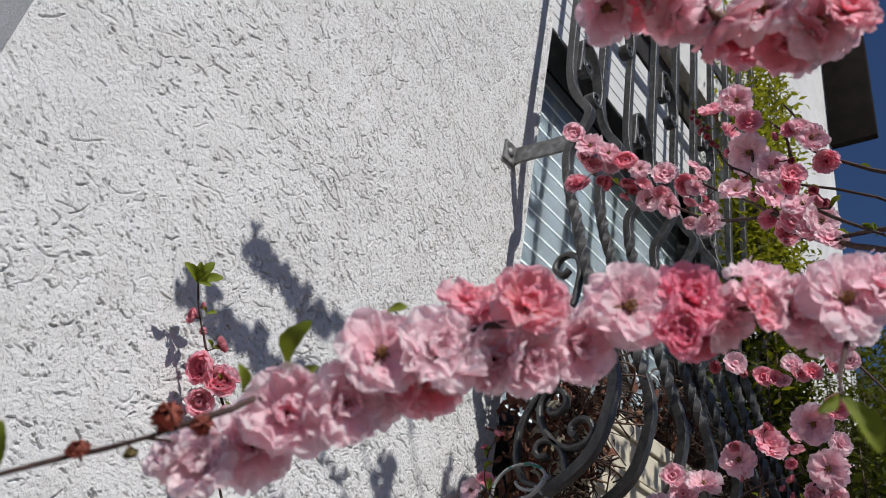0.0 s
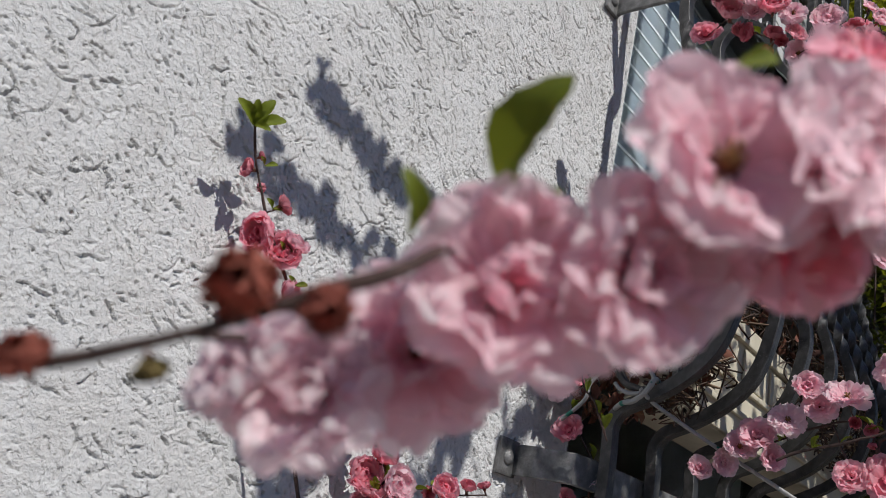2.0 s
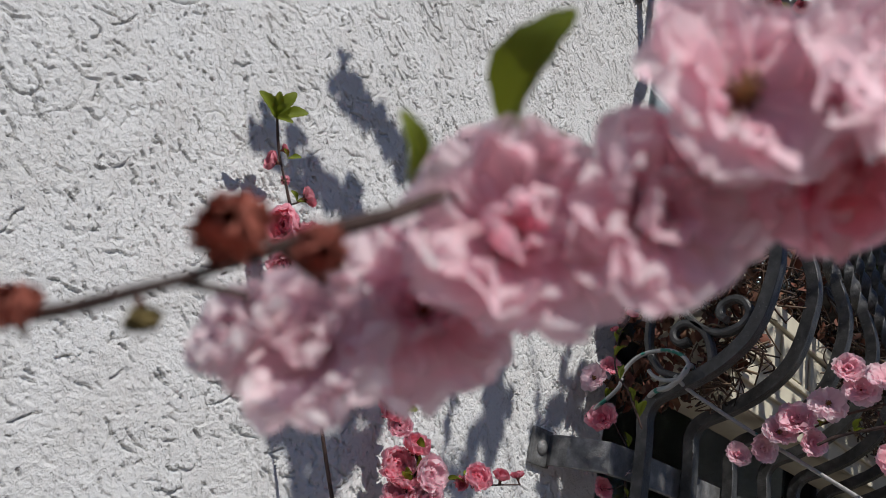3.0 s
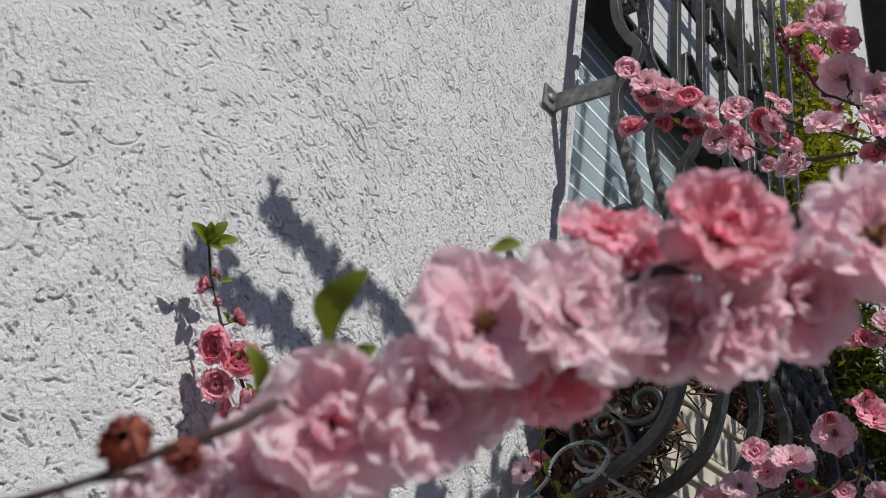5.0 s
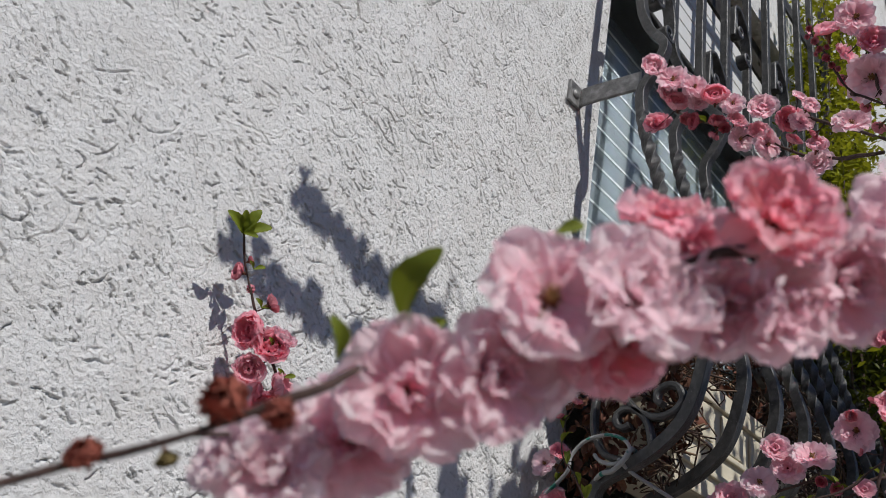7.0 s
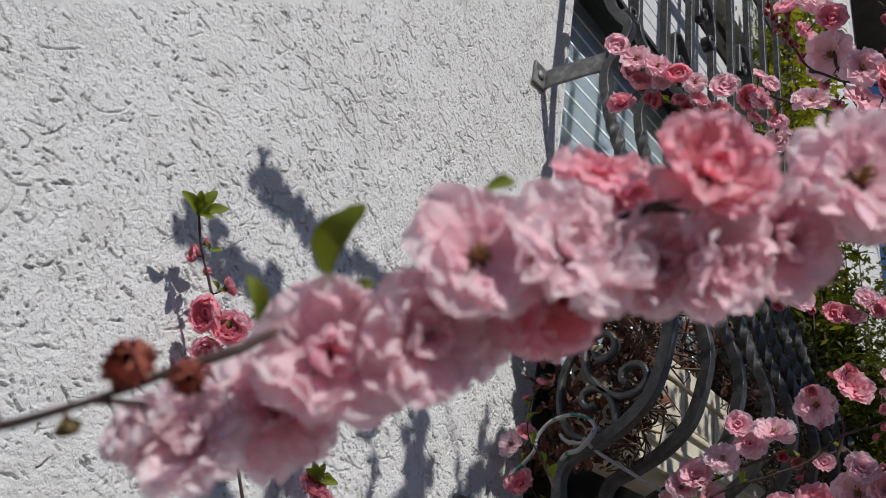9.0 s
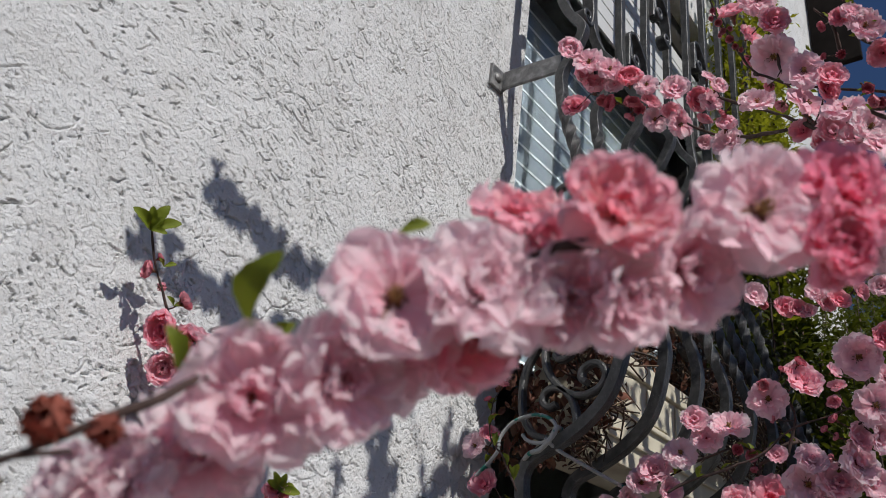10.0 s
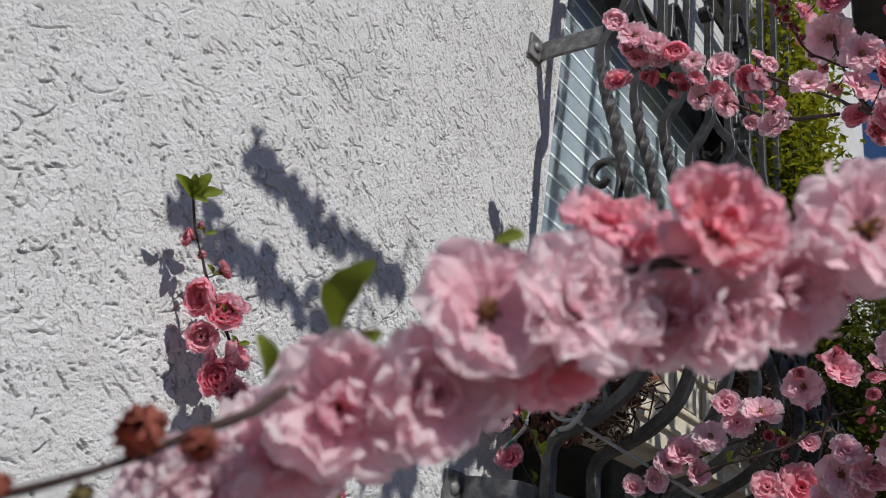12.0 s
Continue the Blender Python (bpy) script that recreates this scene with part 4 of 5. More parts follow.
def add_flower(branch, me, at, scale, facing, kind, split=False):
    """A blossom on a branch, with its heart and calyx; split: each petal an object of its own."""
    split = split and PIECES[me.name]
    ob = part("flower" if kind in "fdsrpegh" else "bud", CALYX_MESH if split else me, None, branch)
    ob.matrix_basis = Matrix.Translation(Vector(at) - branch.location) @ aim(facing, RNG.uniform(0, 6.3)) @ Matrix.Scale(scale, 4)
    if kind == "f":
        part("heart", HEART_MESH, None, ob).matrix_basis = Matrix.Scale(1.25, 4)
    if split:
        for p in split:
            part("petal", p, None, ob)
    else:
        part("calyx", CALYX_MESH, None, ob)
    return ob


def add_leaf(branch, at, direction, size, up=(0, 0, 1), which=None):
    ob = part("leaf", LEAVES[RNG.randrange(3) if which is None else which], None, branch)
    d = Vector(direction).normalized()
    side = Vector(up).cross(d).normalized()
    rot = Matrix((d, side, d.cross(side))).transposed().to_4x4()
    ob.matrix_basis = Matrix.Translation(Vector(at) - branch.location) @ rot @ Matrix.Scale(size, 4)
    return ob


def nearest(lines, p):
    return min((q for line in lines for q in line), key=lambda q: (q - p).length)


def branch(label, stems, flowers, radius=0.0018, tip=0.0009, lean=1.0, leaf_rate=0.25, leaf_size=0.016, grow=1.0, group="flowering branches", split=0, near=False):
    """A twig with its blossoms; each blossom sits on a short stalk from the nearest wood."""
    base = Vector(stems[0][-1])
    b = thing("blossom_branch", base, label, "branch", group)
    lines = [smooth_line(s, 7) for s in stems]
    bm = bmesh.new()
    for i, line in enumerate(lines):
        d = line[-1] - line[0]
        side = Vector((0, 0, 1)) if abs(d.normalized().z) < 0.8 else Vector((1, 0.3, 0))
        wob = [p + Vector((noise.noise(p * 60), noise.noise(p * 60 + Vector((9, 0, 0))), noise.noise(p * 60 + Vector((0, 9, 0))))) * 0.0016 - base for p in line]
        k = 1.0 if i == 0 else 0.75
        sweep(bm, wob, circle(1.0, 7), side, lambda t: k * (tip + (radius - tip) * t) * (1.0 + 0.18 * math.sin(37 * t)))
    spots = []
    for kind, x, y, z, mm, *turned in flowers:
        p = Vector((x, y, z))
        wood = nearest(lines, p)
        away = p - wood
        face = (VIEW_POINT - p).normalized() * lean + TO_SUN * (0.42 if near else 0.85) + Vector((RNG.uniform(-1, 1), RNG.uniform(-1, 1), RNG.uniform(-1, 1))) * 0.6
        if away.length > 1e-4:
            face += away.normalized() * 0.35
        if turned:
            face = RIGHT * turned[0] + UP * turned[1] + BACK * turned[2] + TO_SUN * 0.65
        elif kind in "bwo":
            face = away.normalized() + Vector((RNG.uniform(-1, 1), RNG.uniform(-1, 1), RNG.uniform(-0.2, 1))) * 0.4 if away.length > 1e-4 else face
        face.normalize()
        stock = (STOCK if near else FAR_STOCK)[kind]
        me = stock[RNG.randrange(len(stock))]
        radius_, middle = FORM[me.name]
        scale = mm * 0.0005 * grow / radius_
        seat = p - face * scale * middle
        spots.append((kind, me, seat, scale, face))
        if 0.004 < (seat - wood).length < 0.09:
            bend = wood.lerp(seat, 0.5) + Vector((0, 0, -0.08 * (seat - wood).length)) - BACK * (0.8 * (seat - wood).length if near else 0)
            tube(bm, (wood - base, bend - base, seat - base), 0.0007, 0.0006, 5, 3)
    part("stem", bm, BARK, b, "thin brown twig")
    for k, (kind, me, seat, scale, face) in enumerate(spots):
        add_flower(b, me, seat, scale, face, kind, k < split)
    for line in lines:
        for i in range(2, len(line) - 1):
            if RNG.random() < leaf_rate:
                for _ in range(RNG.choice((1, 2, 3))):
                    d = (line[i - 1] - line[i]).normalized() + Vector((RNG.uniform(-1, 1), RNG.uniform(-1, 1), RNG.uniform(-0.3, 1)))
                    add_leaf(b, line[i], d, leaf_size * RNG.uniform(0.6, 1.3))
    return b


# the camera's right, up and backward axes, for facing blossoms to the view
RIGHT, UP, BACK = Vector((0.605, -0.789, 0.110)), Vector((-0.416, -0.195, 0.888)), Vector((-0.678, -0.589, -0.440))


def near_branch():
    stem = [(-0.0462, 0.4134, 1.6143), (-0.0293, 0.4016, 1.6251), (-0.0209, 0.3886, 1.6318), (-0.0146, 0.3813, 1.6371), (-0.0060, 0.3737, 1.6446), (0.0012, 0.3700, 1.6501), (0.0158, 0.3733, 1.6592),
            (0.0274, 0.3698, 1.6635), (0.0422, 0.3667, 1.6723), (0.0567, 0.3551, 1.6866), (0.0534, 0.3195, 1.6941), (0.0551, 0.3085, 1.6956), (0.0792, 0.3040, 1.7062), (0.0963, 0.2900, 1.7083),
            (0.1209, 0.2700, 1.7275), (0.1546, 0.2567, 1.7391), (0.1695, 0.2364, 1.7443), (0.1881, 0.2104, 1.7516), (0.3300, 0.0800, 1.7400), (0.6200, -0.1500, 1.4000), (0.9500, -0.3500, 0.0000)]
    # kind, place, diameter in mm, and the way it faces on the camera's right, up and back axes
    outer = [
        ("e", 0.0083, 0.3939, 1.6340, 24, -0.5, 0.1, 0.7), ("e", -0.0001, 0.4018, 1.6343, 15, -0.8, 0.2, 0.5), ("p", 0.0225, 0.3866, 1.6447, 28, -0.2, -0.25, 0.8),
        ("p", 0.0179, 0.3664, 1.6543, 29, -0.1, -0.2, 0.9), ("p", 0.0298, 0.3510, 1.6606, 26, 0.2, -0.35, 0.8), ("f", 0.0310, 0.3400, 1.6790, 29.5, 0, 0.05, 1),
        ("d", 0.0525, 0.3351, 1.6767, 26, 0.25, -0.7, 0.45), ("p", 0.0390, 0.3490, 1.6680, 24, 0.1, -0.6, 0.8),
    ]
    middle = [
        ("p", 0.0660, 0.3220, 1.7010, 24, 0.1, -0.3, 0.8), ("e", 0.0462, 0.3258, 1.6848, 31, 0.15, 0.3, 1), ("d", 0.0586, 0.3263, 1.7109, 24, -0.1, 0.8, 0.45),
        ("d", 0.0595, 0.3005, 1.7065, 25, -0.15, 0.15, 1), ("p", 0.0614, 0.3137, 1.6856, 22, -0.1, -0.6, 0.8), ("p", 0.0691, 0.3032, 1.6880, 25, 0.2, -0.65, 0.75),
        ("p", 0.0859, 0.2936, 1.7002, 28, 0.15, -0.5, 0.85), ("f", 0.0910, 0.2770, 1.7160, 32, 0, 0, 1),
    ]
    inner = [
        ("g", 0.1089, 0.2606, 1.7267, 26, 0.1, 0.2, 1), ("h", 0.1039, 0.2636, 1.7089, 17, -0.2, -0.2, 1), ("d", 0.1227, 0.2404, 1.7260, 19, 0.6, 0.0, 0.8),
        ("p", 0.1257, 0.2547, 1.7250, 25, 0.2, -0.6, 0.7), ("p", 0.1355, 0.2420, 1.7447, 27, 0.1, 0.8, 0.4), ("p", 0.1405, 0.2314, 1.7306, 26, 0.1, -0.3, 0.9),
        ("f", 0.1427, 0.2143, 1.7341, 33, 0.0, 0.1, 1), ("p", 0.1589, 0.2262, 1.7310, 28, 0.2, -0.5, 0.8), ("p", 0.1556, 0.2041, 1.7457, 31, 0, 0.4, 0.9),
        ("g", 0.1359, 0.2682, 1.7230, 22, 0, -0.8, 0.5),
    ]
    withered = [
        ("w", -0.0150, 0.3820, 1.6410, 9, -0.2, 0.15, 1), ("w", -0.0086, 0.3727, 1.6403, 6.5, 0.1, -0.5, 0.7), ("w", -0.0298, 0.4014, 1.6262, 6.5, -0.3, 0.6, 0.6),
        ("o", -0.0191, 0.3904, 1.6290, 4.2, 0, -1, 0.2),
    ]
    rows = outer + middle + inner + withered
    b = branch("near flowering branch thick with double pink blossoms and a leafy tip", [stem], rows, 0.0017, 0.0008, 0.75, 0.0, grow=1.1, split=27, near=True)
    add_leaf(b, (0.0195, 0.3729, 1.6696), (-0.0105, -0.0149, 0.0114), 0.0250, BACK * 0.75 - RIGHT * 0.7, 2)
    add_leaf(b, (0.0205, 0.3715, 1.6690), (0.5, -0.6, 0.5), 0.009, BACK, 0)
    add_leaf(b, (0.0057, 0.3772, 1.6574), (-0.0064, -0.0042, 0.006), 0.0115, BACK * 0.6 + RIGHT * 0.8, 2)
    add_leaf(b, (0.0285, 0.3400, 1.6935), (0.004, -0.003, 0.003), 0.0085, BACK + UP * 0.4, 1)
    tip = Vector(stem[0])
    for r, u, k, size, which in ((0.10, 0.95, 0.1, 0.017, 1), (-0.35, 0.85, 0.2, 0.014, 0), (-0.9, 0.25, 0.2, 0.016, 2), (-0.6, -0.75, 0.2, 0.020, 1), (-0.3, 0.5, 0.7, 0.011, 0)):
        add_leaf(b, tip, RIGHT * r + UP * u + BACK * k, size, BACK * 0.8 + TO_SUN * 0.5, which)
    # a leafy side twig hanging from the thick end
    bm = bmesh.new()
    twig = [Vector(q) - b.location for q in ((0.158, 0.2186, 1.7246), (0.125, 0.214, 1.700), (0.097, 0.209, 1.683), (0.0839, 0.2059, 1.6717))]
    part("side_twig", tube(bm, twig, 0.0011, 0.0007, 6, 5), BARK, b)
    add_leaf(b, (0.0839, 0.2059, 1.6717), (0.0055, -0.0055, -0.0116), 0.018, BACK + RIGHT * 0.2, 1)
    add_leaf(b, (0.0845, 0.2062, 1.6725), (-0.3, 0.5, -0.5), 0.010, BACK, 0)
    # a second shoot close overhead
    stem = [(0.0422, 0.2866, 1.8405), (0.0603, 0.2520, 1.8421), (0.0811, 0.2204, 1.8434), (0.1070, 0.1806, 1.8533), (0.2500, 0.0500, 1.8800), (0.4500, -0.1800, 1.6500), (0.9500, -0.3600, 0.0000)]
    flowers = [("f", 0.0475, 0.2715, 1.8304, 26), ("d", 0.0534, 0.2559, 1.8324, 24), ("f", 0.0617, 0.2498, 1.8282, 22), ("d", 0.0731, 0.2326, 1.8245, 28), ("f", 0.0742, 0.2187, 1.8274, 27), ("d", 0.0856, 0.2139, 1.8182, 24), ("f", 0.0852, 0.2017, 1.8213, 27), ("d", 0.0843, 0.1915, 1.8238, 22), ("p", 0.0564, 0.2663, 1.8386, 24), ("p", 0.0723, 0.2438, 1.8345, 25), ("d", 0.0861, 0.2294, 1.8270, 24), ("p", 0.0947, 0.2105, 1.8238, 24), ("p", 0.0945, 0.1978, 1.8265, 23)]
    branch("flowering shoot hanging overhead with pink blossoms", [stem], flowers, 0.0024, 0.001, 0.6, 0.0, grow=1.12, near=True)


near_branch()

ROOT = Vector((0.95, -0.35, 0.0))
branch("flowering branch with rose buds reaching towards the wall bracket", [STEM_U1 + [(0.45, 0.10, 1.80), (0.7, -0.2, 1.2), tuple(ROOT)], STEM_U1C], SPRIG_U1 + SPRIG_U1B, 0.003, 0.001, grow=1.06, leaf_rate=0.15)
branch("flowering branch crowded with large pale pink blossoms", [STEM_U2 + [(0.45, 0.12, 1.85), (0.72, -0.2, 1.2), tuple(ROOT)]], SPRIG_U2 + SPRIG_U2B, 0.003, 0.001, grow=1.06, leaf_rate=0.4, leaf_size=0.011)
branch("thin flowering twigs with buds against the sky", [STEM_U3A + [(0.55, 0.0, 1.85), (0.75, -0.2, 1.2), tuple(ROOT)], STEM_U3B + [(0.52, 0.05, 1.85)], STEM_U3C], SPRIG_U3, 0.0024, 0.0009, leaf_rate=0.3, leaf_size=0.011)
branch("thin twig of dark rose buds before the grille", [STEM_U4 + [(0.60, 0.15, 1.95), (0.75, -0.2, 1.2), tuple(ROOT)]], SPRIG_U4, 0.0018, 0.0007, leaf_rate=0.2, leaf_size=0.010)
branch("low flowering branch before the planter box", [STEM_L1 + [(0.80, 0.15, 1.6), (0.9, -0.2, 1.0), tuple(ROOT)], STEM_L1B], SPRIG_L1, 0.0024, 0.0009, grow=1.06, leaf_rate=0.12)
branch("upright flowering branch with pale open blossoms", [STEM_L2 + [(0.75, 0.1, 1.3), (0.9, -0.3, 0.6), tuple(ROOT)], STEM_L2B], SPRIG_L2 + SPRIG_L2B, 0.0020, 0.0010, grow=1.06, leaf_size=0.011)
branch("flowering twig with small blossoms before the grille", [STEM_L3 + [(0.80, 0.1, 1.6), (0.9, -0.25, 0.9), tuple(ROOT)]], SPRIG_L3, 0.0022, 0.0009, grow=1.06, leaf_rate=0.2)
branch("low crowded blossoming twig before the shrub", [STEM_L4 + [(0.74, 0.2, 1.4), (0.9, -0.25, 0.7), tuple(ROOT)]], SPRIG_L4, 0.0024, 0.0009, grow=1.06, leaf_rate=0.15)
branch("slender blossoming twig before the wall with a leafy tip", [STEM_T + [(0.40, 0.74, 1.45), (0.6, 0.6, 0.9), (0.75, 0.55, 0.0)]], SPRIG_T, 0.0016, 0.0009, 0.45, 0.0, grow=1.15)
branch("short blossoming twig low on the wall", [STEM_T2 + [(0.46, 0.72, 1.45), (0.62, 0.6, 0.8), (0.76, 0.54, 0.0)], STEM_T2B], SPRIG_T2, 0.0014, 0.0008, 0.45, 0.15, grow=1.15)
branch("blossoming twig beside the window corner", [STEM_T3 + [(0.70, 0.66, 1.5), (0.74, 0.6, 0.8), (0.77, 0.54, 0.0)], STEM_T3B], SPRIG_T3 + SPRIG_T3B, 0.0016, 0.0008, 0.5, 0.2)


# leafy tip and small leaves of the slender twig
def tip_leaves(at, size, count, seed):
    rng = random.Random(seed)
    b = min((o for o in scene.objects if o.name.startswith("blossom_branch")), key=lambda o: min((o.location + c.location - Vector(at)).length for c in o.children))
    for k in range(count):
        a = 2 * math.pi * k / count + rng.uniform(-0.3, 0.3)
        d = Vector((math.cos(a), -0.5 + 0.3 * rng.random(), 0.45 + 0.55 * math.sin(a)))
        add_leaf(b, at, d, size * rng.uniform(0.75, 1.15), (-0.4, -0.85, 0.2))


tip_leaves(Vector(STEM_T2[0]), 0.020, 5, 3)
TIP = Vector(STEM_T[0])
SLENDER = next(o for o in scene.objects if o.get("label", "").startswith("slender blossoming twig"))
for way, size in (((-0.9, -0.3, 0.30), 0.025), ((0.75, -0.35, 0.45), 0.024), ((-0.45, -0.5, 0.85), 0.020), ((0.25, -0.4, 1.0), 0.024), ((-0.05, -0.9, 0.35), 0.018), ((0.5, -0.6, -0.1), 0.014)):
    add_leaf(SLENDER, TIP, way, size, (-0.5, -0.8, 0.15))
for k, at in enumerate((STEM_T[1], STEM_T[2], STEM_T[2], STEM_T[3], STEM_T[4], STEM_T[4])):
    tip_leaves(Vector(at) + Vector((0.003, -0.003, 0.004)), 0.010, 2, 20 + k)

# ---- shoots overhead that throw their shadows on the wall ----


def overhead(label, marks, d, seed, big=1.0, many=2, wide=1.0):
    """A blossoming shoot at distance d before the wall, on the sun's line to the given wall places (x, z)."""
    rng = random.Random(seed)
    k = TO_SUN / -TO_SUN.y
    pts = [Vector((x, WALL_Y, z)) + k * (d + 0.03 * i) for i, (x, z) in enumerate(marks)]
    line = smooth_line(pts, 6)
    stem = [tuple(p) for p in pts] + [tuple(pts[-1] + k * 0.25 + Vector((0.05, 0, 0))), (0.55, -0.25, 2.2), tuple(ROOT)]
    flowers = []
    gone = [0.0]
    for p, q in zip(line, line[1:]):
        gone.append(gone[-1] + (q - p).length)
    total, at, flip = gone[-1], 0.004, 1
    while at < total:
        i = next(n for n, g in enumerate(gone) if g >= at)
        p, t = line[i], at / total
        way = (line[min(i + 1, len(line) - 1)] - line[max(i - 1, 0)]).normalized()
        out = way.cross(TO_SUN).normalized() * flip
        if at < 0.022:
            flowers.append(("b", *(p + out * 0.002), rng.uniform(7, 9)))
        else:
            for _ in range(many):
                o = out * rng.uniform(-0.2, 1.0) * 0.010 * wide + Vector((rng.uniform(-1, 1), rng.uniform(-1, 1), rng.uniform(-1, 1))) * 0.004 * wide
                flowers.append(("s" if rng.random() < 0.7 else "b", *(p + o), (13 + 8 * min(1, t * 2.5)) * big * rng.uniform(0.75, 1.2)))
        at += rng.uniform(0.008, 0.016) * (0.7 + 0.3 * big)
        flip = -flip
    branch(label, [stem], flowers, 0.002, 0.001, 0.2, 0.15)


overhead("blossoming shoot reaching out before the wall", [(0.237, 1.979), (0.246, 1.953), (0.266, 1.947), (0.292, 1.940), (0.319, 1.925), (0.347, 1.923), (0.415, 1.915), (0.458, 1.907)], 0.40, 1, 1.0, 2)
overhead("long blossoming shoot reaching out before the wall", [(0.187, 1.894), (0.192, 1.876), (0.225, 1.865), (0.259, 1.856), (0.300, 1.851), (0.338, 1.844), (0.41, 1.82)], 0.34, 2, 1.15, 2, 1.2)
overhead("drooping blossoming shoot reaching out before the wall", [(0.497, 1.805), (0.506, 1.790), (0.527, 1.764), (0.516, 1.733), (0.502, 1.69), (0.50, 1.64)], 0.52, 3, 1.25, 2, 1.6)
overhead("blossoming side shoot reaching out before the wall", [(0.625, 1.850), (0.629, 1.819), (0.632, 1.775), (0.618, 1.747), (0.640, 1.69)], 0.55, 4, 1.0, 2)
overhead("small blossoming shoot near the wall", [(0.345, 1.742), (0.372, 1.705), (0.366, 1.680), (0.33, 1.645), (0.34, 1.56)], 0.5, 5, 1.2, 2, 1.4)
overhead("crowded blossoming shoot near the wall", [(0.246, 1.712), (0.262, 1.692), (0.276, 1.674), (0.302, 1.660), (0.315, 1.64), (0.32, 1.59)], 0.42, 23, 1.0, 2, 1.0)
overhead("slender leafy shoot near the wall", [(0.405, 1.780), (0.436, 1.766), (0.460, 1.746), (0.463, 1.705), (0.47, 1.65)], 0.45, 19, 0.6, 1)

# boughs out of view, added to keep sun off the box and grille
overhead("unseen spreading bough shading the window box", [(0.90, 1.92), (0.98, 1.90), (1.05, 1.87), (1.12, 1.88), (1.22, 1.86)], 0.62, 6, 1.0, 2, 1.6)
overhead("unseen blossoming bough shading the window box", [(1.0, 1.72), (1.08, 1.74), (1.18, 1.70), (1.28, 1.73), (1.40, 1.70)], 0.66, 7, 1.2, 4, 3.0)
overhead("unseen upper bough shading the window box", [(1.10, 1.98), (1.2, 1.95), (1.3, 1.96), (1.4, 1.92), (1.5, 1.93)], 0.60, 8, 1.2, 4, 3.0)
overhead("unseen blossoming bough shading the window's far side", [(1.35, 1.84), (1.45, 1.82), (1.55, 1.86), (1.65, 1.80)], 0.64, 9, 1.2, 4, 3.0)

# more out-of-view boughs, added to darken the shrub and the bars
overhead("unseen dense bough shading the shrub", [(1.45, 2.06), (1.55, 2.02), (1.66, 2.05), (1.78, 2.0), (1.9, 2.02)], 0.62, 10, 1.4, 4, 3.0)
overhead("unseen low bough shading the shrub", [(1.42, 1.66), (1.55, 1.70), (1.68, 1.66), (1.8, 1.7)], 0.7, 11, 1.4, 4, 3.0)
overhead("unseen wide bough shading the shrub", [(1.55, 1.93), (1.68, 1.90), (1.8, 1.92), (1.95, 1.88)], 0.66, 12, 1.4, 4, 3.0)
overhead("unseen blossoming bough shading the grille", [(1.0, 2.10), (1.1, 2.07), (1.2, 2.10), (1.32, 2.06), (1.42, 2.1)], 0.66, 13, 1.2, 4, 3.0)

overhead("unseen middle bough shading the window box", [(0.98, 1.90), (1.07, 1.88), (1.17, 1.90), (1.28, 1.87), (1.38, 1.89)], 0.64, 14, 1.2, 4, 3.0)

overhead("unseen bough between the others shading the window box", [(1.06, 1.80), (1.14, 1.79), (1.24, 1.81), (1.34, 1.78), (1.44, 1.80)], 0.66, 15, 1.2, 4, 3.0)
overhead("unseen lowest bough shading the window box", [(1.0, 1.64), (1.1, 1.63), (1.2, 1.65), (1.32, 1.62), (1.44, 1.64)], 0.70, 17, 1.2, 4, 3.0)

# out-of-view shoots, added to shade the box end and the bracket
overhead("unseen shoot shading the end of the window box", [(0.79, 1.81), (0.85, 1.78), (0.91, 1.79), (0.98, 1.76), (1.04, 1.77)], 0.60, 20, 0.9, 1, 1.8)
overhead("unseen low shoot shading the end of the window box", [(0.78, 1.73), (0.84, 1.70), (0.90, 1.72), (0.97, 1.69)], 0.62, 21, 0.9, 1, 1.8)
overhead("unseen blossoming shoot shading the wall bracket", [(0.61, 1.69), (0.64, 1.665), (0.68, 1.645), (0.72, 1.64), (0.78, 1.63)], 0.58, 22, 1.1, 4, 2.2)
overhead("unseen low blossoming shoot shading the wall bracket", [(0.585, 1.765), (0.60, 1.735), (0.62, 1.71), (0.65, 1.70), (0.69, 1.69)], 0.50, 18, 0.8, 3, 2.0)

# ---- leafy climbing shrub beyond the window ----


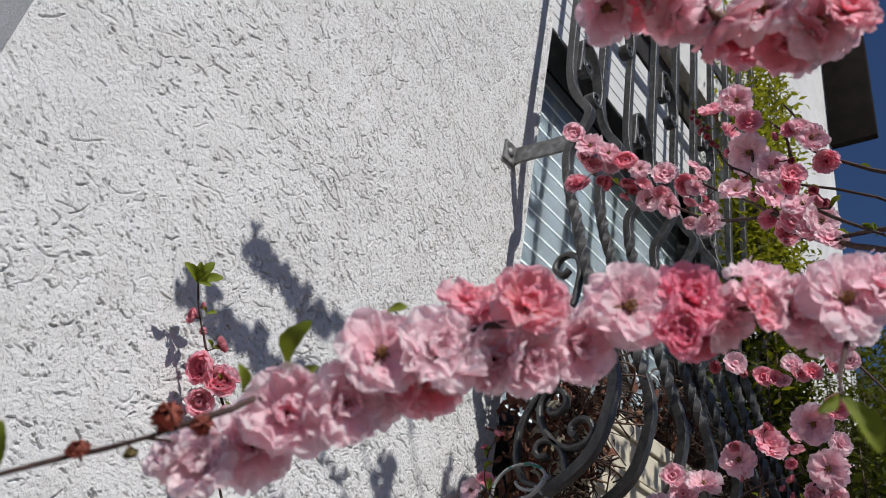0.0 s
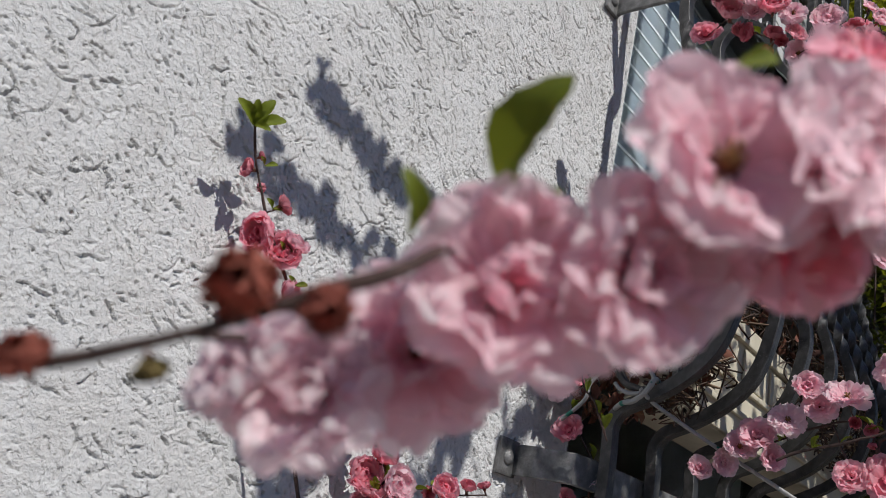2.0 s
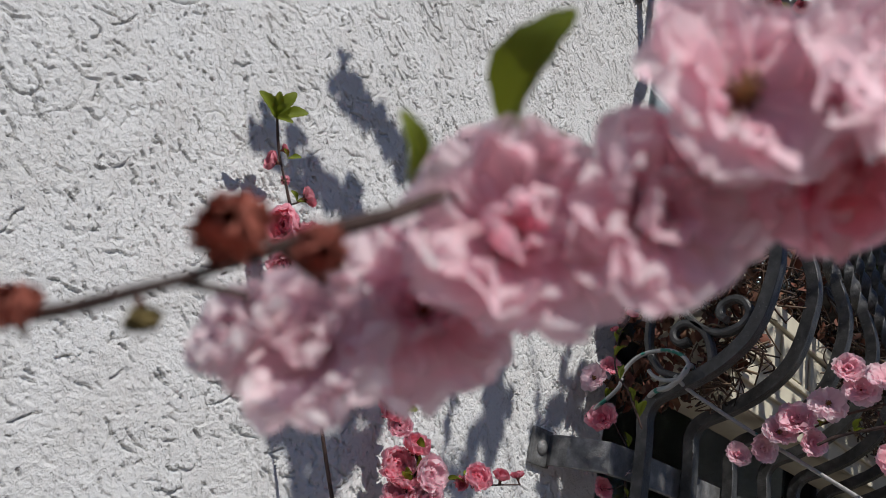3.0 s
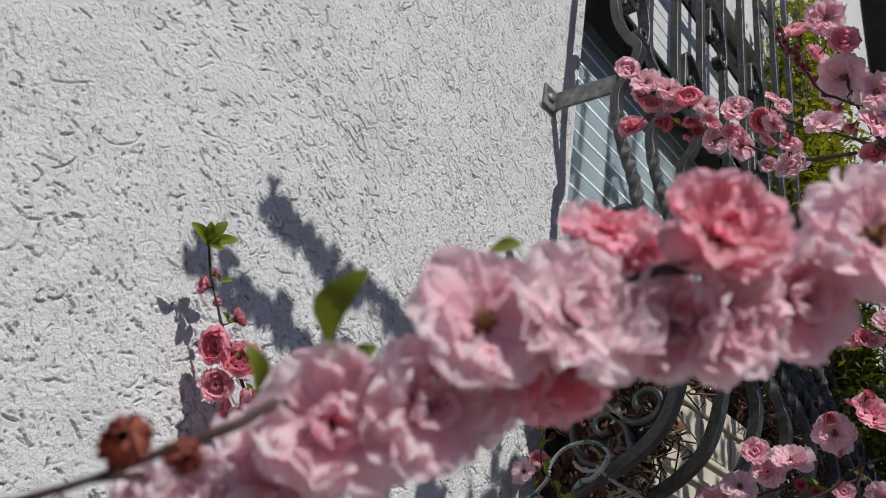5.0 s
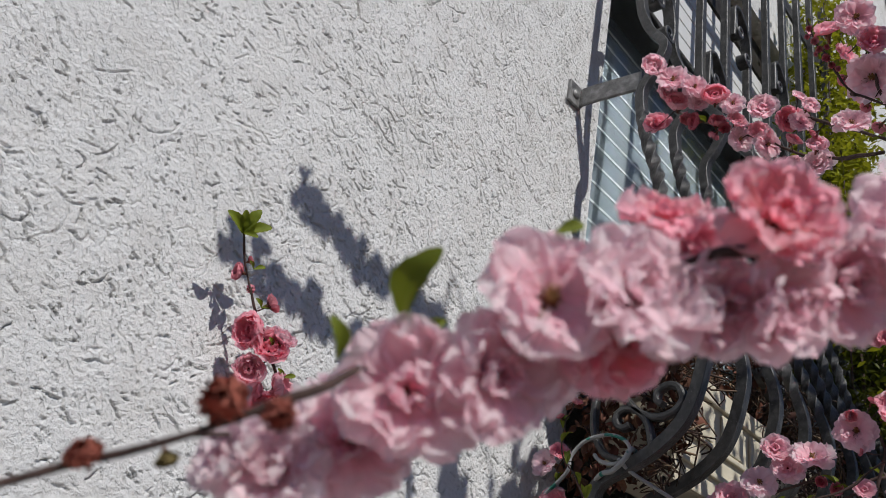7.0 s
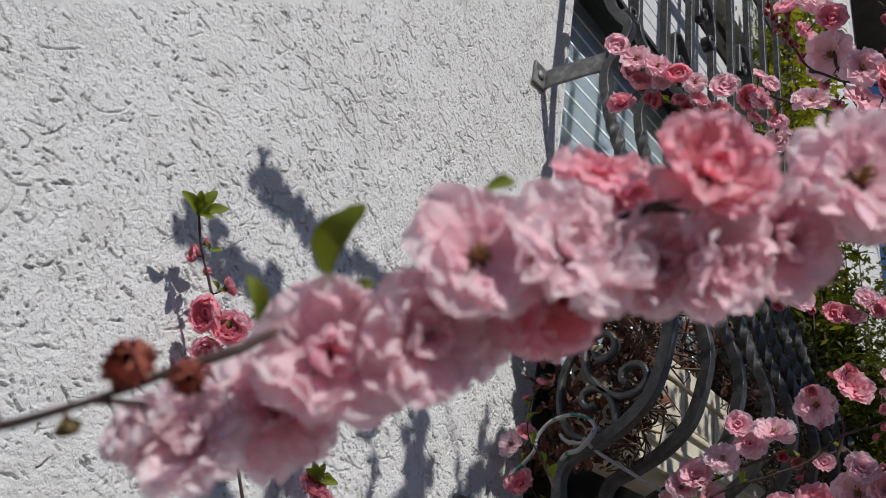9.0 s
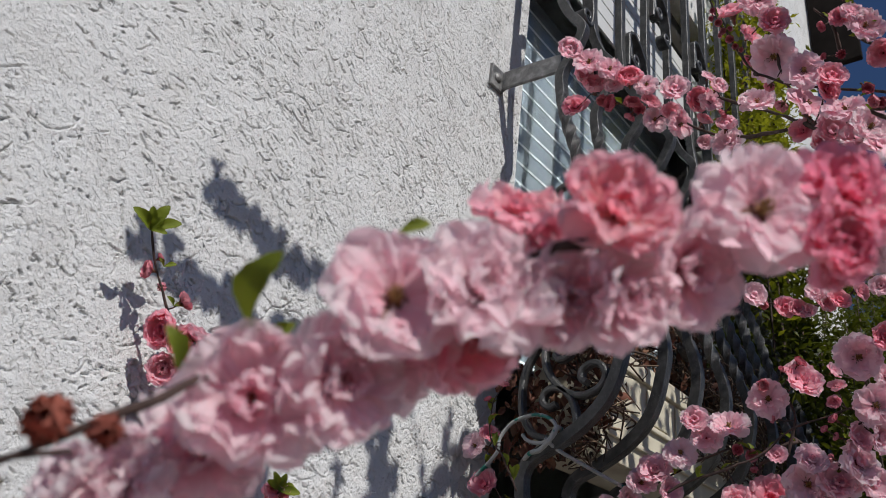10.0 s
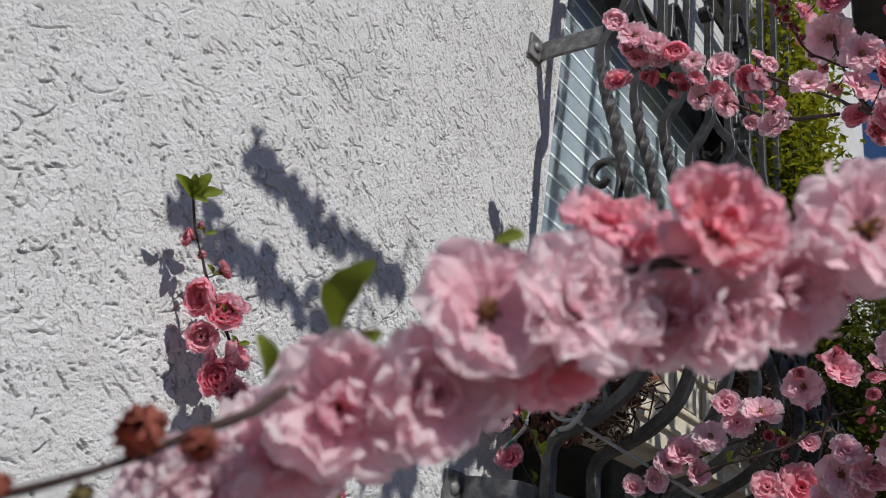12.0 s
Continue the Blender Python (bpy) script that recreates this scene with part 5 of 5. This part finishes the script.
def build_shrub():
    b = thing("climbing_shrub", (1.75, 0.6, 0), "yellow-green leafy shrub climbing beside the window", "shrub")
    o = Vector((1.75, 0.6, 0))
    rng = random.Random(9)
    leaves, dark = bmesh.new(), bmesh.new()

    def leaf(bm, c, size):
        m = Euler((rng.uniform(-0.9, 0.9), rng.uniform(-0.9, 0.9), rng.uniform(0, 6.3))).to_matrix()
        pts = ((0, 0, 0), (0.45, 0.2, 0.05), (1, 0, -0.1), (0.45, -0.2, 0.05), (0.5, 0, -0.04))
        v = [bm.verts.new(c - o + m @ (Vector(p) * size)) for p in pts]
        for i, k in ((0, 1), (1, 2), (2, 3), (3, 0)):
            bm.faces.new((v[i], v[k], v[4]))

    stems = []
    for k in range(22):
        x, y = rng.uniform(1.50, 1.64), rng.uniform(0.64, 0.76)
        top = rng.uniform(2.7, 3.9)
        stems.append(([(1.75 + rng.uniform(-0.1, 0.1), 0.62, 0.0), (x, y, 1.2), (x + rng.uniform(-0.05, 0.05), y, 2.2), (x + 0.10 * (top - 2.2) + rng.uniform(-0.05, 0.05), min(0.77, y + 0.03), top)], leaves, 2.5, 300))
        # low leaves on the same stem get the green with shade in its colour
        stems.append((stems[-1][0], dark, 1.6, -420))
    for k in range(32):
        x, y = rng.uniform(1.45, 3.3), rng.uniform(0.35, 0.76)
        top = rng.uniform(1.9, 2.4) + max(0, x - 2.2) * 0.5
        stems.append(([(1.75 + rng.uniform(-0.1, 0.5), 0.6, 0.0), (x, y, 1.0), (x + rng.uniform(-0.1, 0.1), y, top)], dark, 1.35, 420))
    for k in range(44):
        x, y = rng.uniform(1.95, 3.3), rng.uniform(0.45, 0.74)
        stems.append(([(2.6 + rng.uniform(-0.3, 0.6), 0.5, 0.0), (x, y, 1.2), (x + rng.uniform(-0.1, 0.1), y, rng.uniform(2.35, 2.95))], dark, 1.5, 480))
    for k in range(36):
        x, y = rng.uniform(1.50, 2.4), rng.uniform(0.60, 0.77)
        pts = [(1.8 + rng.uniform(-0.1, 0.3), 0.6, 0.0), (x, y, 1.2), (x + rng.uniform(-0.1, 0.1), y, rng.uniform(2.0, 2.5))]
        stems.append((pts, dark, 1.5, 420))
        if k < 12:
            stems.append((pts, leaves, 1.55, -150))
    for pts, bm, low, count in stems:
        line = smooth_line(pts, 10)
        if count > 0:
            part("stem", tube(bmesh.new(), [Vector(p) - o for p in pts], 0.007, 0.0015, 6, 6), BARK, b)
        usable = [p for p in line if p.z > low and (count > 0 or p.z < 2.62)]
        for _ in range(abs(count)):
            i = rng.randrange(len(usable) - 1)
            c = usable[i].lerp(usable[i + 1], rng.random()) + Vector((rng.gauss(0, 0.045), rng.gauss(0, 0.03), rng.gauss(0, 0.03)))
            c.y = min(c.y, 0.775)
            leaf(bm, c, rng.uniform(0.016, 0.032))
    tagged(part("foliage", leaves, VINE, b, "sunlit yellow-green leaves"), kind="stuff")
    tagged(part("lower_foliage", dark, SHADE_GREEN, b, "lower leaves coloured darker for shade"), kind="stuff")


build_shrub()


def build_hedge():
    h = thing("hedge", (3.3, 0.9, 0), "dark green leafy hedge beyond the corner of the house", "hedge")
    o = Vector((3.3, 0.9, 0))
    rng = random.Random(21)
    bm = bmesh.new()
    for k in range(46):
        x, y = rng.uniform(2.85, 4.3), rng.uniform(0.35, 1.35)
        top = 2.98 + 0.5 * (x - 2.8) + rng.uniform(-0.25, 0.12)
        pts = [(x, y, 0.0), (x + rng.uniform(-0.1, 0.1), y + rng.uniform(-0.1, 0.1), 1.4), (x + rng.uniform(-0.12, 0.12), y + rng.uniform(-0.1, 0.1), top)]
        part("stem", tube(bmesh.new(), [Vector(p) - o for p in pts], 0.012, 0.002, 6, 5), BARK, h)
        line = [p for p in smooth_line(pts, 12) if p.z > 1.5]
        for _ in range(330):
            i = rng.randrange(len(line) - 1)
            c = line[i].lerp(line[i + 1], rng.random()) + Vector((rng.gauss(0, 0.07), rng.gauss(0, 0.07), rng.gauss(0, 0.04)))
            m = Euler((rng.uniform(-1, 1), rng.uniform(-1, 1), rng.uniform(0, 6.3))).to_matrix()
            s = rng.uniform(0.03, 0.055)
            v = [bm.verts.new(c - o + m @ (Vector(p) * s)) for p in ((0, 0, 0), (0.45, 0.24, 0.05), (1, 0, -0.1), (0.45, -0.24, 0.05), (0.5, 0, -0.05))]
            for a, d in ((0, 1), (1, 2), (2, 3), (3, 0)):
                bm.faces.new((v[a], v[d], v[4]))
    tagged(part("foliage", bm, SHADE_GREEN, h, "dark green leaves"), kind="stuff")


build_hedge()
